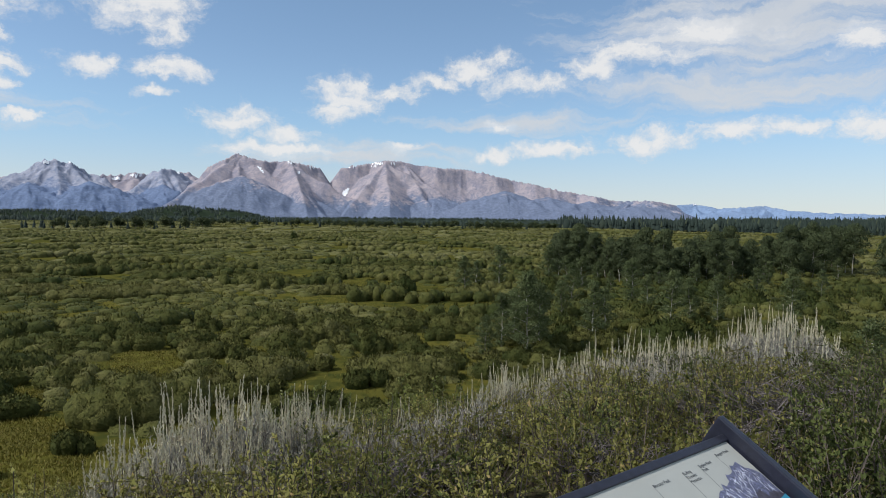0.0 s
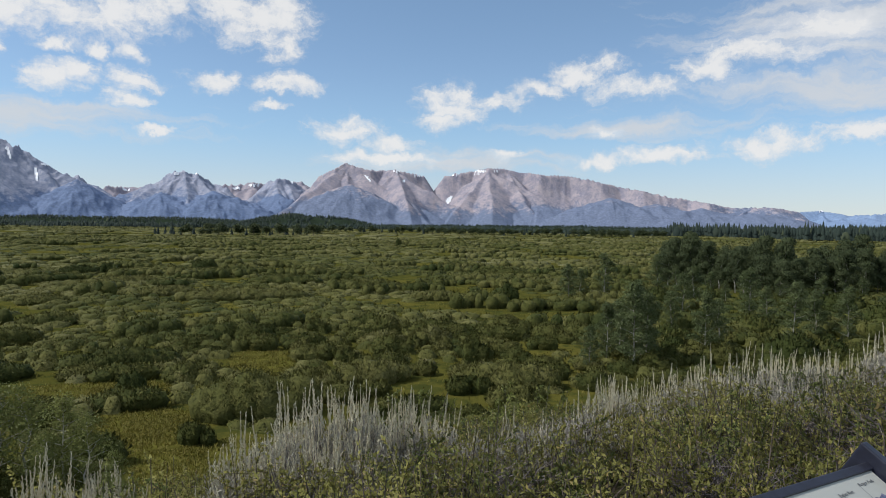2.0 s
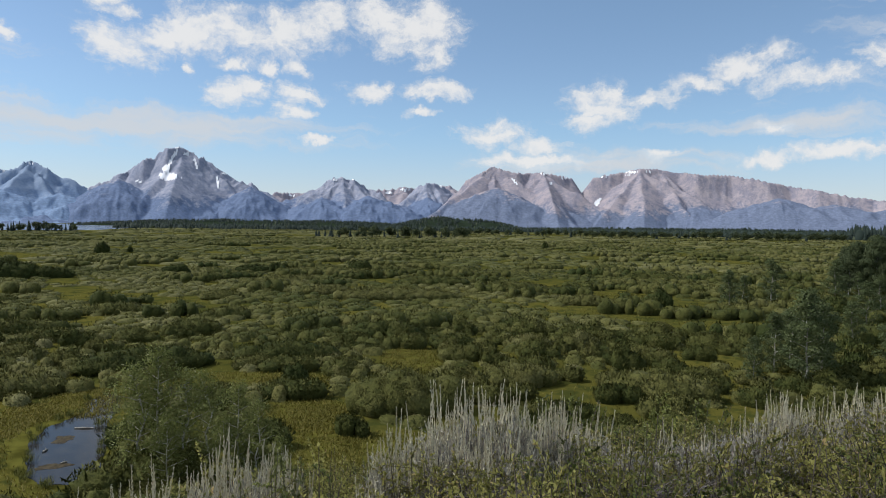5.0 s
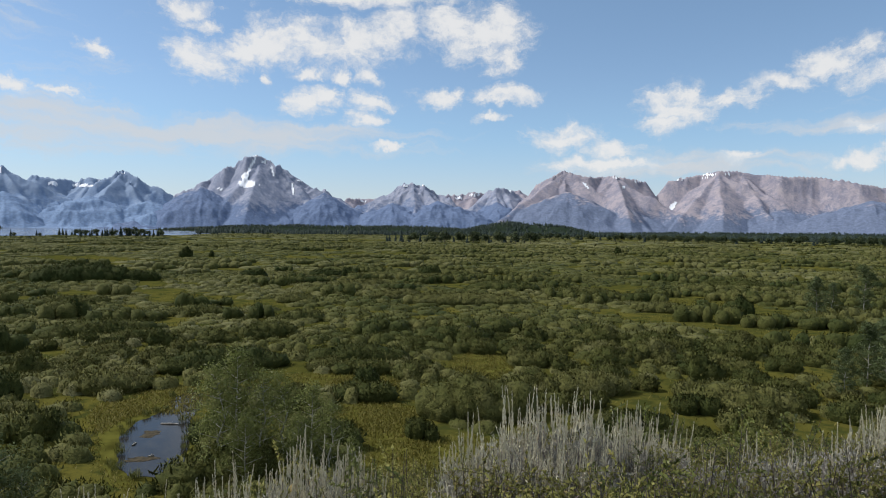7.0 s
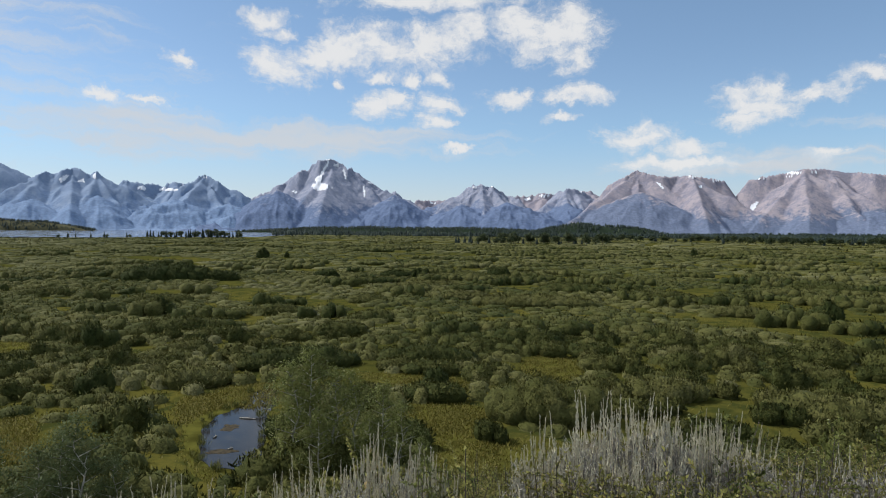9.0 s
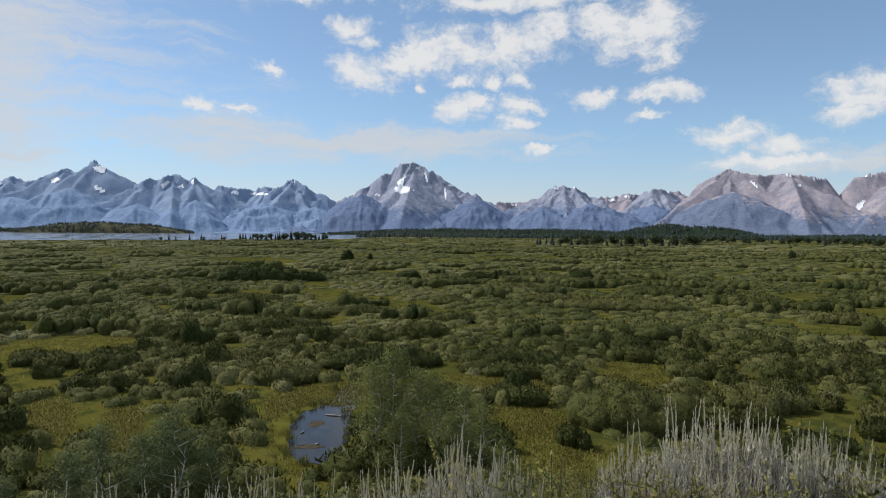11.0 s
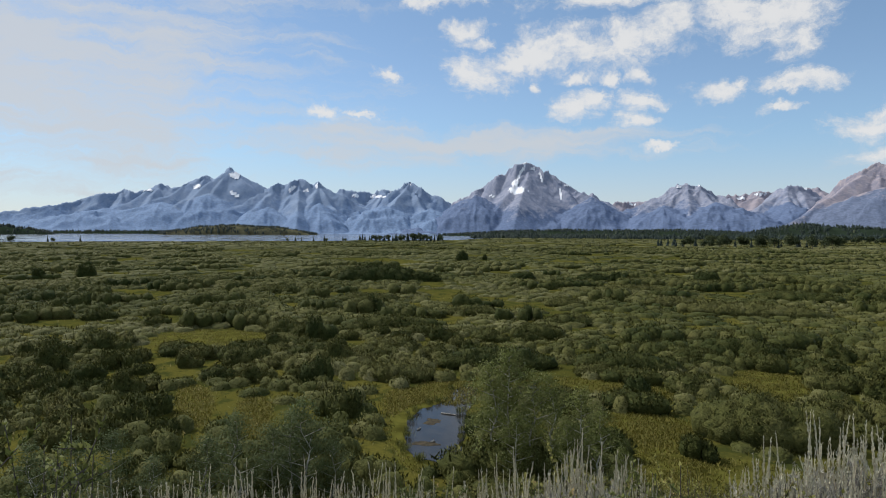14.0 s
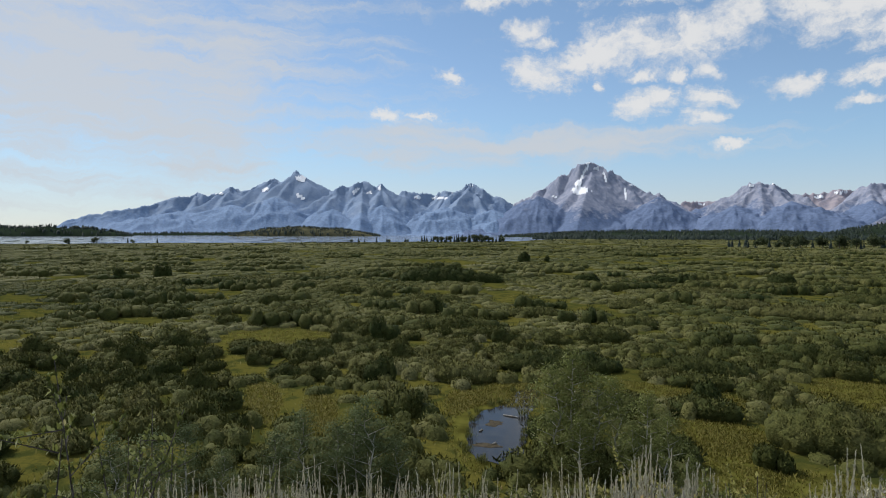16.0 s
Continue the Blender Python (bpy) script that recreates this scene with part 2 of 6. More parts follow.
def leafy(name, dark, light, odd, gloss=0.65, thin=0.25, patch=3.0, odd_share=0.12, fine=5.0, relief=0.0, by_leaf=0.45, shine=0.18, grey=None):
    """Foliage that varies from leaf to leaf, from plant to plant and in broad patches."""
    m, k, out = material(name)
    geo = k.n("ShaderNodeNewGeometry")
    per_leaf = geo.outputs["Random Per Island"]
    per_plant = k.n("ShaderNodeObjectInfo").outputs["Random"]
    broad = k.noise(geo.outputs["Position"], 1 / patch, 3.0)
    f = k.m("ADD", k.m("MULTIPLY", per_leaf, by_leaf), k.m("MULTIPLY", per_plant, 0.25))
    f = k.m("ADD", f, k.m("MULTIPLY", k.span(broad, 0.3, 0.7), 0.75 - by_leaf))
    colour = k.mix(f, dark, light)
    if grey:
        tone = k.noise(k.v("ADD", geo.outputs["Position"], (37.0, 11.0, 5.0)), 1 / (patch * 1.4), 2.0)
        colour = k.mix(k.span(tone, 0.50, 0.66, 0.0, 0.75), colour, grey)
        colour = k.mix(k.span(tone, 0.44, 0.32, 0.0, 0.6), colour, (dark[0] * 0.9, dark[1] * 1.15, dark[2]))
    grain = k.noise(geo.outputs["Position"], fine, 3.0, 0.6)
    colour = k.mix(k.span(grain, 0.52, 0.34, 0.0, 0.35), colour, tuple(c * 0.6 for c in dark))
    colour = k.mix(k.span(k.m("FRACT", k.m("MULTIPLY", per_leaf, 13.7)), 1 - odd_share, 1.0), colour, odd)
    p = k.n("ShaderNodeBsdfPrincipled", {"Base Color": colour, "Roughness": gloss})
    p.inputs["Specular IOR Level"].default_value = shine
    if relief:
        k.t.links.new(k.n("ShaderNodeBump", {"Height": grain, "Strength": 1.0, "Distance": relief}).outputs[0], p.inputs["Normal"])
    back = k.n("ShaderNodeBsdfTranslucent", {"Color": colour})
    k.t.links.new(k.n("ShaderNodeMixShader", (thin, p.outputs[0], back.outputs[0])).outputs[0], out.inputs[0])
    return m


def willow_material(name, shift):
    """Willow leaves: each bush has a tone of its own, from deep green over olive to silvery grey-green."""
    m, k, out = material(name)
    geo = k.n("ShaderNodeNewGeometry")
    pos = geo.outputs["Position"]
    tone = k.n("ShaderNodeAttribute")
    tone.attribute_name = "tone"
    plant = k.n("ShaderNodeObjectInfo").outputs["Random"]
    grain = k.m("ADD", k.m("MULTIPLY", k.noise(pos, 8.0, 3.0, 0.6), 0.5), k.m("MULTIPLY", k.noise(pos, 2.3, 3.0, 0.6), 0.5))
    clump = k.noise(pos, 0.9, 3.0, 0.55)
    f = k.m("ADD", k.m("MULTIPLY", tone.outputs["Fac"], 0.62), k.m("MULTIPLY", plant, 0.18))
    f = k.m("ADD", f, k.m("MULTIPLY", k.m("SUBTRACT", clump, 0.5), 0.55))
    f = k.m("ADD", f, k.m("MULTIPLY", k.m("SUBTRACT", geo.outputs["Random Per Island"], 0.5), 0.24))
    f = k.m("ADD", f, shift)
    colour = k.ramp(f, (0.0, (0.044, 0.058, 0.016)), (0.28, (0.086, 0.092, 0.025)), (0.55, (0.134, 0.131, 0.042)), (0.90, (0.182, 0.176, 0.080)))
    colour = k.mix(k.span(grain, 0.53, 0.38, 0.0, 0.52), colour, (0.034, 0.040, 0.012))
    p = k.n("ShaderNodeBsdfPrincipled", {"Base Color": colour, "Roughness": 0.75})
    p.inputs["Specular IOR Level"].default_value = 0.08
    k.t.links.new(k.n("ShaderNodeBump", {"Height": grain, "Strength": 0.8, "Distance": 0.22}).outputs[0], p.inputs["Normal"])
    back = k.n("ShaderNodeBsdfTranslucent", {"Color": colour})
    k.t.links.new(k.n("ShaderNodeMixShader", (0.10, p.outputs[0], back.outputs[0])).outputs[0], out.inputs[0])
    return m


def barky(name, dark, light, scale=20.0):
    m, k, out = material(name)
    pos = k.n("ShaderNodeNewGeometry").outputs["Position"]
    f = k.noise(k.v("MULTIPLY", pos, (1.0, 1.0, 0.3)), scale, 4.0)
    p = k.n("ShaderNodeBsdfPrincipled", {"Base Color": k.mix(k.span(f, 0.35, 0.65), dark, light), "Roughness": 0.85})
    k.t.links.new(p.outputs[0], out.inputs[0])
    return m


def ground_material():
    m, k, out = material("ground_turf")
    pos = k.n("ShaderNodeNewGeometry").outputs["Position"]
    z = k.n("ShaderNodeSeparateXYZ", (pos,)).outputs[2]
    broad, mid, fine = k.noise(pos, 0.035, 4.0), k.noise(pos, 0.5, 6.0, 0.65), k.noise(pos, 6.0, 5.0)
    sedge = k.mix(k.span(broad, 0.35, 0.65), (0.072, 0.070, 0.015), (0.118, 0.104, 0.022))
    sedge = k.mix(k.span(mid, 0.46, 0.60), sedge, (0.046, 0.052, 0.013))
    soil = k.mix(k.span(fine, 0.35, 0.65), (0.055, 0.045, 0.030), (0.10, 0.10, 0.045))
    colour = k.mix(k.span(z, 0.3, 1.5), sedge, soil)
    colour = k.mix(k.span(fine, 0.3, 0.75, 0.0, 0.35), colour, (0.05, 0.06, 0.02))
    bump = k.n("ShaderNodeBump", {"Height": fine, "Strength": 0.6, "Distance": 0.1})
    p = k.n("ShaderNodeBsdfPrincipled", {"Base Color": colour, "Roughness": 0.9, "Normal": bump.outputs[0]})
    p.inputs["Specular IOR Level"].default_value = 0.0
    k.t.links.new(p.outputs[0], out.inputs[0])
    return m


def rock_material(name, rock_a, rock_b, wood, tree_line, pale):
    """Bare crags over wooded slopes, with pale scree running down. The colours passed in have haze painted into them.
    """
    m, k, out = material(name)
    pos = k.n("ShaderNodeNewGeometry").outputs["Position"]
    z = k.n("ShaderNodeSeparateXYZ", (pos,)).outputs[2]
    bent = k.v("ADD", pos, k.v("MULTIPLY", k.v("SUBTRACT", k.n("ShaderNodeTexNoise", {"Vector": pos, "Scale": 0.008, "Detail": 4.0}).outputs[1], (0.5, 0.5, 0.5)), (90.0, 90.0, 90.0)))
    tall = k.v("MULTIPLY", bent, (1.0, 1.0, 0.55))
    broad, crag, fine = k.noise(pos, 0.006, 5.0, 0.6), k.noise(tall, 0.020, 8.0, 0.70), k.noise(bent, 0.075, 6.0, 0.75)
    rock = k.mix(k.span(crag, 0.38, 0.62), rock_a, rock_b)
    rock = k.mix(k.span(fine, 0.51, 0.68, 0.0, 0.6), rock, pale)
    rock = k.mix(k.span(fine, 0.48, 0.34, 0.0, 0.45), rock, wood)
    line = k.m("ADD", k.m("MULTIPLY", z, 1 / tree_line), k.m("MULTIPLY", k.m("SUBTRACT", crag, 0.5), 1.7))
    line = k.m("ADD", line, k.m("MULTIPLY", k.m("SUBTRACT", broad, 0.5), 1.5))
    line = k.m("ADD", line, k.m("MULTIPLY", k.m("SUBTRACT", fine, 0.5), 1.3))
    cover = k.n("ShaderNodeAttribute")
    cover.attribute_name = "wooded"
    line = k.m("SUBTRACT", line, k.m("MULTIPLY", cover.outputs["Fac"], 0.62))
    # the slopes' forest is drawn in a blue that includes distance haze
    hazy_woods = k.mix(k.span(fine, 0.3, 0.7), tuple(c * 0.86 for c in wood), tuple(c * 1.35 for c in wood))
    colour = k.mix(k.span(line, 0.45, 0.95), hazy_woods, rock)
    bump = k.n("ShaderNodeBump", {"Height": k.m("ADD", crag, k.m("MULTIPLY", fine, 0.4)), "Strength": 0.4, "Distance": 4.0})
    p = k.n("ShaderNodeBsdfPrincipled", {"Base Color": colour, "Roughness": 0.95, "Normal": bump.outputs[0]})
    p.inputs["Specular IOR Level"].default_value = 0.05
    k.t.links.new(p.outputs[0], out.inputs[0])
    return m


def plain(name, colour, rough=0.6, metal=0.0, vary=0.15, scale=30.0, bump=0.0, shine=0.5):
    m, k, out = material(name)
    pos = k.n("ShaderNodeNewGeometry").outputs["Position"]
    f = k.noise(pos, scale, 5.0)
    c = k.mix(k.span(f, 0.3, 0.7), tuple(x * (1 - vary) for x in colour), tuple(min(1, x * (1 + vary)) for x in colour))
    p = k.n("ShaderNodeBsdfPrincipled", {"Base Color": c, "Roughness": rough, "Metallic": metal})
    p.inputs["Specular IOR Level"].default_value = shine
    if bump:
        k.t.links.new(k.n("ShaderNodeBump", {"Height": f, "Strength": bump, "Distance": 0.01}).outputs[0], p.inputs["Normal"])
    k.t.links.new(p.outputs[0], out.inputs[0])
    return m


def water_material(name, deep, ripple, scale, shine=0.5):
    m, k, out = material(name)
    pos = k.n("ShaderNodeNewGeometry").outputs["Position"]
    scum = k.noise(pos, scale * 0.25, 4.0)
    wave = k.noise(pos, scale, 3.0)
    bump = k.n("ShaderNodeBump", {"Height": wave, "Strength": ripple, "Distance": 0.05})
    p = k.n("ShaderNodeBsdfPrincipled", {"Base Color": k.mix(k.span(scum, 0.45, 0.6), deep, tuple(c * 1.8 for c in deep)),
                                         "Roughness": k.span(scum, 0.4, 0.65, 0.04, 0.22), "IOR": 1.33, "Normal": bump.outputs[0]})
    p.inputs["Specular IOR Level"].default_value = shine
    k.t.links.new(p.outputs[0], out.inputs[0])
    return m


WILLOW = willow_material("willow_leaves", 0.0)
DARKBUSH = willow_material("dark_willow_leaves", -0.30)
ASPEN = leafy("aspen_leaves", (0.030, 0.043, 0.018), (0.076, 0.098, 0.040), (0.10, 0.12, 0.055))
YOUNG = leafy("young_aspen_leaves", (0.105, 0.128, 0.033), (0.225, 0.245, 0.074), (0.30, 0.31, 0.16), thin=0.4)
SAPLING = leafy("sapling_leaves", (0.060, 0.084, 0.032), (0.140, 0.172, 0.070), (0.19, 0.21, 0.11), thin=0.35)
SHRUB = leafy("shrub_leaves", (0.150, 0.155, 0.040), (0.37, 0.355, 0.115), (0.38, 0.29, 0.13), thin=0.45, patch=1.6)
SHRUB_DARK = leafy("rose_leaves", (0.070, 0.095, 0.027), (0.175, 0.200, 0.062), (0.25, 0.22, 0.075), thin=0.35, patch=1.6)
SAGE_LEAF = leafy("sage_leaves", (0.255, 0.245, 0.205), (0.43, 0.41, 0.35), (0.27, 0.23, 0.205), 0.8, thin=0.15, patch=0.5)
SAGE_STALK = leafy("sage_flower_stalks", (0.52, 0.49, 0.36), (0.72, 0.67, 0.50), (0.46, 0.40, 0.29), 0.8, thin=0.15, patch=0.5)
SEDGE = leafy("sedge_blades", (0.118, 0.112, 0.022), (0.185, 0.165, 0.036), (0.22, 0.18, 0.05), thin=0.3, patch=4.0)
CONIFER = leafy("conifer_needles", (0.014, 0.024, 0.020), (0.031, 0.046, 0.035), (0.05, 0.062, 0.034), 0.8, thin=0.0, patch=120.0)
TWIG = barky("twig_bark", (0.050, 0.040, 0.033), (0.125, 0.10, 0.085), 40)
GREYTWIG = barky("grey_twig_bark", (0.105, 0.09, 0.08), (0.215, 0.185, 0.165), 40)
ASPEN_BARK = barky("aspen_bark", (0.22, 0.21, 0.18), (0.50, 0.48, 0.42), 3)
GROUND = ground_material()
MEADOW = plain("sedge_meadow", (0.086, 0.083, 0.018), 0.9, vary=0.4, scale=0.8, bump=0.5, shine=0.0)
WET = water_material("pond_water", (0.018, 0.017, 0.016), 0.10, 6.0, 0.32)
LAKE = water_material("lake_water", (0.16, 0.18, 0.21), 0.12, 0.15)
SNOW = plain("old_snow", (0.80, 0.82, 0.86), 0.7, scale=0.05, vary=0.08)
# grey and pink rock leaning blue, forest dark blue: haze painted into both
ROCK_GREY_HAZED = rock_material("grey_gneiss", (0.215, 0.24, 0.315), (0.325, 0.34, 0.415), (0.125, 0.168, 0.265), 180.0, (0.44, 0.45, 0.50))
ROCK_PINK_HAZED = rock_material("pinkish_rock", (0.24, 0.23, 0.28), (0.365, 0.322, 0.342), (0.135, 0.165, 0.238), 150.0, (0.46, 0.405, 0.405))
# rock and woods both painted pale blue: the distance haze is in these colours
ROCK_HAZE_BLUE = rock_material("far_blue_rock", (0.205, 0.275, 0.395), (0.250, 0.320, 0.435), (0.178, 0.250, 0.375), 210.0, (0.31, 0.375, 0.475))
FOREST_SOIL = plain("forest_floor", (0.022, 0.032, 0.020), 0.95, scale=0.02, vary=0.3, shine=0.0)
ISLAND_SOIL = plain("island_grass", (0.085, 0.082, 0.048), 0.95, scale=0.03, vary=0.4, shine=0.0)

# ======== ground ========
ring_d = np.concatenate([[0.4, 0.8, 1.3], np.geomspace(1.8, 40, 60), np.geomspace(42, 4900, 60)])
ring_a = np.arange(0, 360, 1.5)
A, R = np.meshgrid(ring_a, ring_d)
X, Y = polar(A, R)
Z = ground_height(X, Y)
near = np.clip((60 - R) / 40, 0, 1)
Z = Z + near * 0.10 * (fbm(flat3(X, Y, 1.3), 3) - 0.5) * (Z > 0.05)
na, nr = len(ring_a), len(ring_d)
V = np.concatenate([np.stack([X, Y, Z], -1).reshape(-1, 3), [[0, 0, 8.4]]])
idx = np.arange(nr * na).reshape(nr, na)
nxt = np.roll(idx, -1, 1)
quads = np.stack([idx[:-1], idx[1:], nxt[1:], nxt[:-1]], -1).reshape(-1, 4)
cap = np.stack([np.full(na, nr * na), idx[0], nxt[0]], -1)
tagged(build("ground", V, [quads[:, ::-1], cap[:, ::-1]], GROUND, smooth=True), "grassy knoll falling to yellow-green sedge flats", "ground", kind="structure")


def outline_sheet(name, az, d, half, depth, mat, label, z, kind="structure", seed=0.0, rough=0.35):
    """A flat sheet of water with a ragged shore, longer along the line of sight than across it or the other way round."""
    n = 90
    t = np.linspace(0, 2 * np.pi, n, endpoint=False)
    wob = 1 + rough * (fbm(np.stack([np.cos(t) * 2.2 + seed, np.sin(t) * 2.2, t * 0 + seed], -1), 4) - 0.5) * 2
    cx, cy = polar(az, d)
    ax, ay = polar(az, 1.0)
    u, v = np.cos(t) * half * wob, np.sin(t) * depth * wob
    V = np.stack([cx + ay * u + ax * v, cy - ax * u + ay * v, t * 0 + z], -1)
    V = np.concatenate([V, [[cx, cy, z]]])
    F = np.stack([np.full(n, n), np.arange(n), np.roll(np.arange(n), -1)], -1)
    return tagged(build(name, V, F[:, ::-1], mat), label, "water", kind=kind)


def shore_sheet(name, corners, mat, label, z, seed, rough=0.25):
    """Water within a drawn shoreline of (azimuth, distance) corners, its edge rounded and ragged."""
    C = np.array([polar(a, d) for a, d in corners])
    for _ in range(3):
        nx = np.roll(C, -1, 0)
        C = np.stack([C * 0.75 + nx * 0.25, C * 0.25 + nx * 0.75], 1).reshape(-1, 2)
    C = C + rough * (np.stack([fbm(flat3(C[:, 0], C[:, 1], 0.7, seed + i), 3) for i in (0, 5)], -1) - 0.5) * 2
    bm = bmesh.new()
    bm.faces.new([bm.verts.new((x, y, z)) for x, y in C])
    bmesh.ops.triangulate(bm, faces=bm.faces[:])
    bmesh.ops.recalc_face_normals(bm, faces=bm.faces[:])
    if bm.faces[:][0].normal.z < 0:
        bmesh.ops.reverse_faces(bm, faces=bm.faces[:])
    me = bpy.data.meshes.new(name)
    bm.to_mesh(me)
    bm.free()
    me.materials.append(mat)
    return tagged(new(name, me), label, "water", kind="structure")


POND = [(-55.3, 30.6), (-55.0, 32.4), (-54.6, 34.6), (-53.2, 36.8), (-51.6, 37.8), (-50.9, 41.2), (-48.6, 42.4), (-48.6, 38.4), (-49.6, 36.0), (-49.7, 33.0), (-49.9, 30.0), (-50.2, 27.6), (-53.6, 28.2), (-55.0, 29.2)]
shore_sheet("water_1", POND, WET, "still dark pond with a narrow inlet among sedges", 0.03, 3.0)
outline_sheet("water_2", -44.2, 41.2, 0.95, 1.7, WET, "small open pool behind young aspens", 0.03, seed=5.0)

# the lake: a broad sheet from the edge of the flats to the foot of the range
n = 120
la = np.linspace(-128, -46.5, n)
near_shore = np.interp(la, [-128, -100, -84, -70, -60, -50, -46.5], [700, 690, 690, 700, 740, 850, 1300]) + 40 * (fbm(flat3(la, la, 3.0), 3) - 0.5)
far_shore = np.interp(la, [-128, -100, -60, -50, -46.5], [3900, 3900, 3600, 2300, 1600])
X0, Y0 = polar(la, near_shore)
X1, Y1 = polar(la, far_shore)
V = np.concatenate([np.stack([X0, Y0, la * 0 + 0.4], -1), np.stack([X1, Y1, la * 0 + 0.4], -1)])
F = np.stack([np.arange(n - 1), np.arange(n - 1) + n, np.arange(1, n) + n, np.arange(1, n)], -1)
tagged(build("water_3", V, F[:, ::-1], LAKE), "wide pale blue lake below the mountains", "lake", kind="structure")


# ======== mountains ========
CALM = 0.80


def mountain(label, r0, mat, peaks, mass, seed, snow=(), craggy=1.0):
    """peaks: (azimuth, elevation seen from the knoll, slope) of each summit or shoulder; mass: the same for the broad body."""
    calm = craggy * CALM
    lo = min(p[0] for p in peaks) - 5.5
    hi = max(p[0] for p in peaks) + 5.5
    az = np.arange(lo, hi, 0.075)
    rr = np.concatenate([np.linspace(r0 - 850, r0 - 140, 48), np.linspace(r0 - 130, r0 + 70, 22), np.linspace(r0 + 100, r0 + 260, 4)])
    A, R = np.meshgrid(az, rr)
    X, Y = polar(A, R)
    crest = sorted(peaks)
    pa = np.array([p[0] for p in crest])
    pr = r0 + 45 * np.sin(2.3 * np.arange(len(crest)) + seed)
    px, py = polar(pa, pr)
    top = pr * np.tan(np.radians([p[1] for p in crest])) + EYE
    H = np.full(X.shape, -60.0)
    warp = 110 * (fbm(flat3(X, Y, 210.0, seed + 3), 4) - 0.5)
    for i in range(max(1, len(crest) - 1)):
        j = min(i + 1, len(crest) - 1)
        ux, uy = px[j] - px[i], py[j] - py[i]
        span2 = max(ux * ux + uy * uy, 1e-6)
        t = np.clip(((X - px[i]) * ux + (Y - py[i]) * uy) / span2, 0, 1)
        dist = np.hypot(X - px[i] - t * ux, Y - py[i] - t * uy)
        z = top[i] + (top[j] - top[i]) * t
        L = 205 * np.sqrt(np.maximum(z, 20) / 380)
        along = A * 66 + warp
        spur = fbm(np.stack([along / 340, dist / 1300, X * 0 + seed], -1), 3, True) - 0.52
        branch = fbm(np.stack([(X + warp * 0.7) / 170, (Y + 0.6 * warp) / 170, X * 0 + seed + 4], -1), 5, True) - 0.56
        H = np.maximum(H, z - 1.1 * z * (1 - np.exp(-dist / L)) + calm * (100 * spur * np.clip(dist / 240, 0, 1) + 62 * branch * np.clip(dist / 200, 0.06, 1)))
    # sharp side ridges run down from each summit and part the face into facets
    rs = np.random.default_rng(int(seed * 7))
    wob = 34 * (fbm(flat3(X, Y, 120.0, seed + 6), 4) - 0.5) * CALM
    for i in range(len(crest)):
        if top[i] < max(top[max(i - 1, 0)], top[min(i + 1, len(crest) - 1)]) - 4:
            continue
        toward = math.atan2(-px[i], -py[i])
        for turn in (-0.95, -0.35, 0.25, 0.85):
            q = toward + turn + 0.22 * rs.normal()
            reach = (540 + 260 * rs.random()) * math.sqrt(top[i] / 330)
            ex, ey = reach * math.sin(q), reach * math.cos(q)
            t = np.clip(((X - px[i]) * ex + (Y - py[i]) * ey) / reach ** 2, 0, 1)
            off = np.hypot(X - px[i] - t * ex + wob, Y - py[i] - t * ey - wob)
            z = (top[i] - 14) * (1 - t) ** (1.0 + 0.25 * rs.random()) + 10 * np.sin(t * 23 + i) * t * (1 - t) * 3
            H = np.maximum(H, np.where(t > 0.02, z - (0.60 + 0.25 * rs.random()) * off - 0.5 * wob, -60))
    wooded = np.zeros(X.shape)
    for i, (ma, me_, slope) in enumerate(mass):
        mx, my = polar(ma, r0 - 280)
        dist = np.hypot(X - mx, (Y - my))
        z = (r0 - 280) * math.tan(radians(me_)) + EYE
        theta = np.arctan2(X - mx, Y - my)
        gully = fbm(np.stack([theta * 1.7 + seed, dist / 420, X * 0 + i], -1), 4, True) - 0.6
        rough = calm * (70 * (fbm(flat3(X, Y, 110.0, seed + i), 4, True) - 0.6) * np.clip(dist / 120, 0.35, 1) + 85 * gully * np.clip(dist / 220, 0, 1))
        front = z + 8 - slope * dist + rough
        wooded = np.maximum(wooded, np.clip((front - H + 14) / 40, 0, 1))
        H = np.maximum(H, front)
    fine = fbm(flat3(X, Y, 42.0, seed), 5, True) - 0.62
    near_crest = np.exp(-np.abs(R - r0) / 120)
    H = H + craggy * ((8 + 30 * near_crest) * fine + 12 * (fbm(flat3(X, Y, 150.0, seed), 4, True) - 0.62) * np.clip(np.abs(R - r0) / 150, 0, 1))
    foot = np.clip((R - (r0 - 850)) / 380, 0, 1)
    H = -8 + (np.maximum(H, -8) + 8) * foot * foot * (3 - 2 * foot)
    H = np.maximum(H, -6)
    nr, na = X.shape
    idx = np.arange(nr * na).reshape(nr, na)
    F = np.stack([idx[:-1, :-1], idx[:-1, 1:], idx[1:, 1:], idx[1:, :-1]], -1).reshape(-1, 4)
    V = np.stack([X, Y, H], -1).reshape(-1, 3)
    top = tagged(build("mountain", V, F, mat, smooth=True), label, "mountain")
    top.data.attributes.new("wooded", "FLOAT", "POINT").data.foreach_set("value", wooded.ravel().astype(np.float32))
    for name, sa, se, wa, we, lean in snow:
        C = V[F].mean(1)
        ca = np.degrees(np.arctan2(C[:, 0], C[:, 1]))
        ce = np.degrees(np.arctan2(C[:, 2] - EYE, np.hypot(C[:, 0], C[:, 1])))
        u, w = (ca - sa - lean * (ce - se)) / wa, (ce - se) / we
        inside = np.hypot(u, w) + 1.3 * (fbm(np.stack([ca * 5, ce * 8, ca * 0 + seed], -1), 3) - 0.45) < 1
        pick = F[inside & (np.hypot(C[:, 0], C[:, 1]) < r0 + 60)]
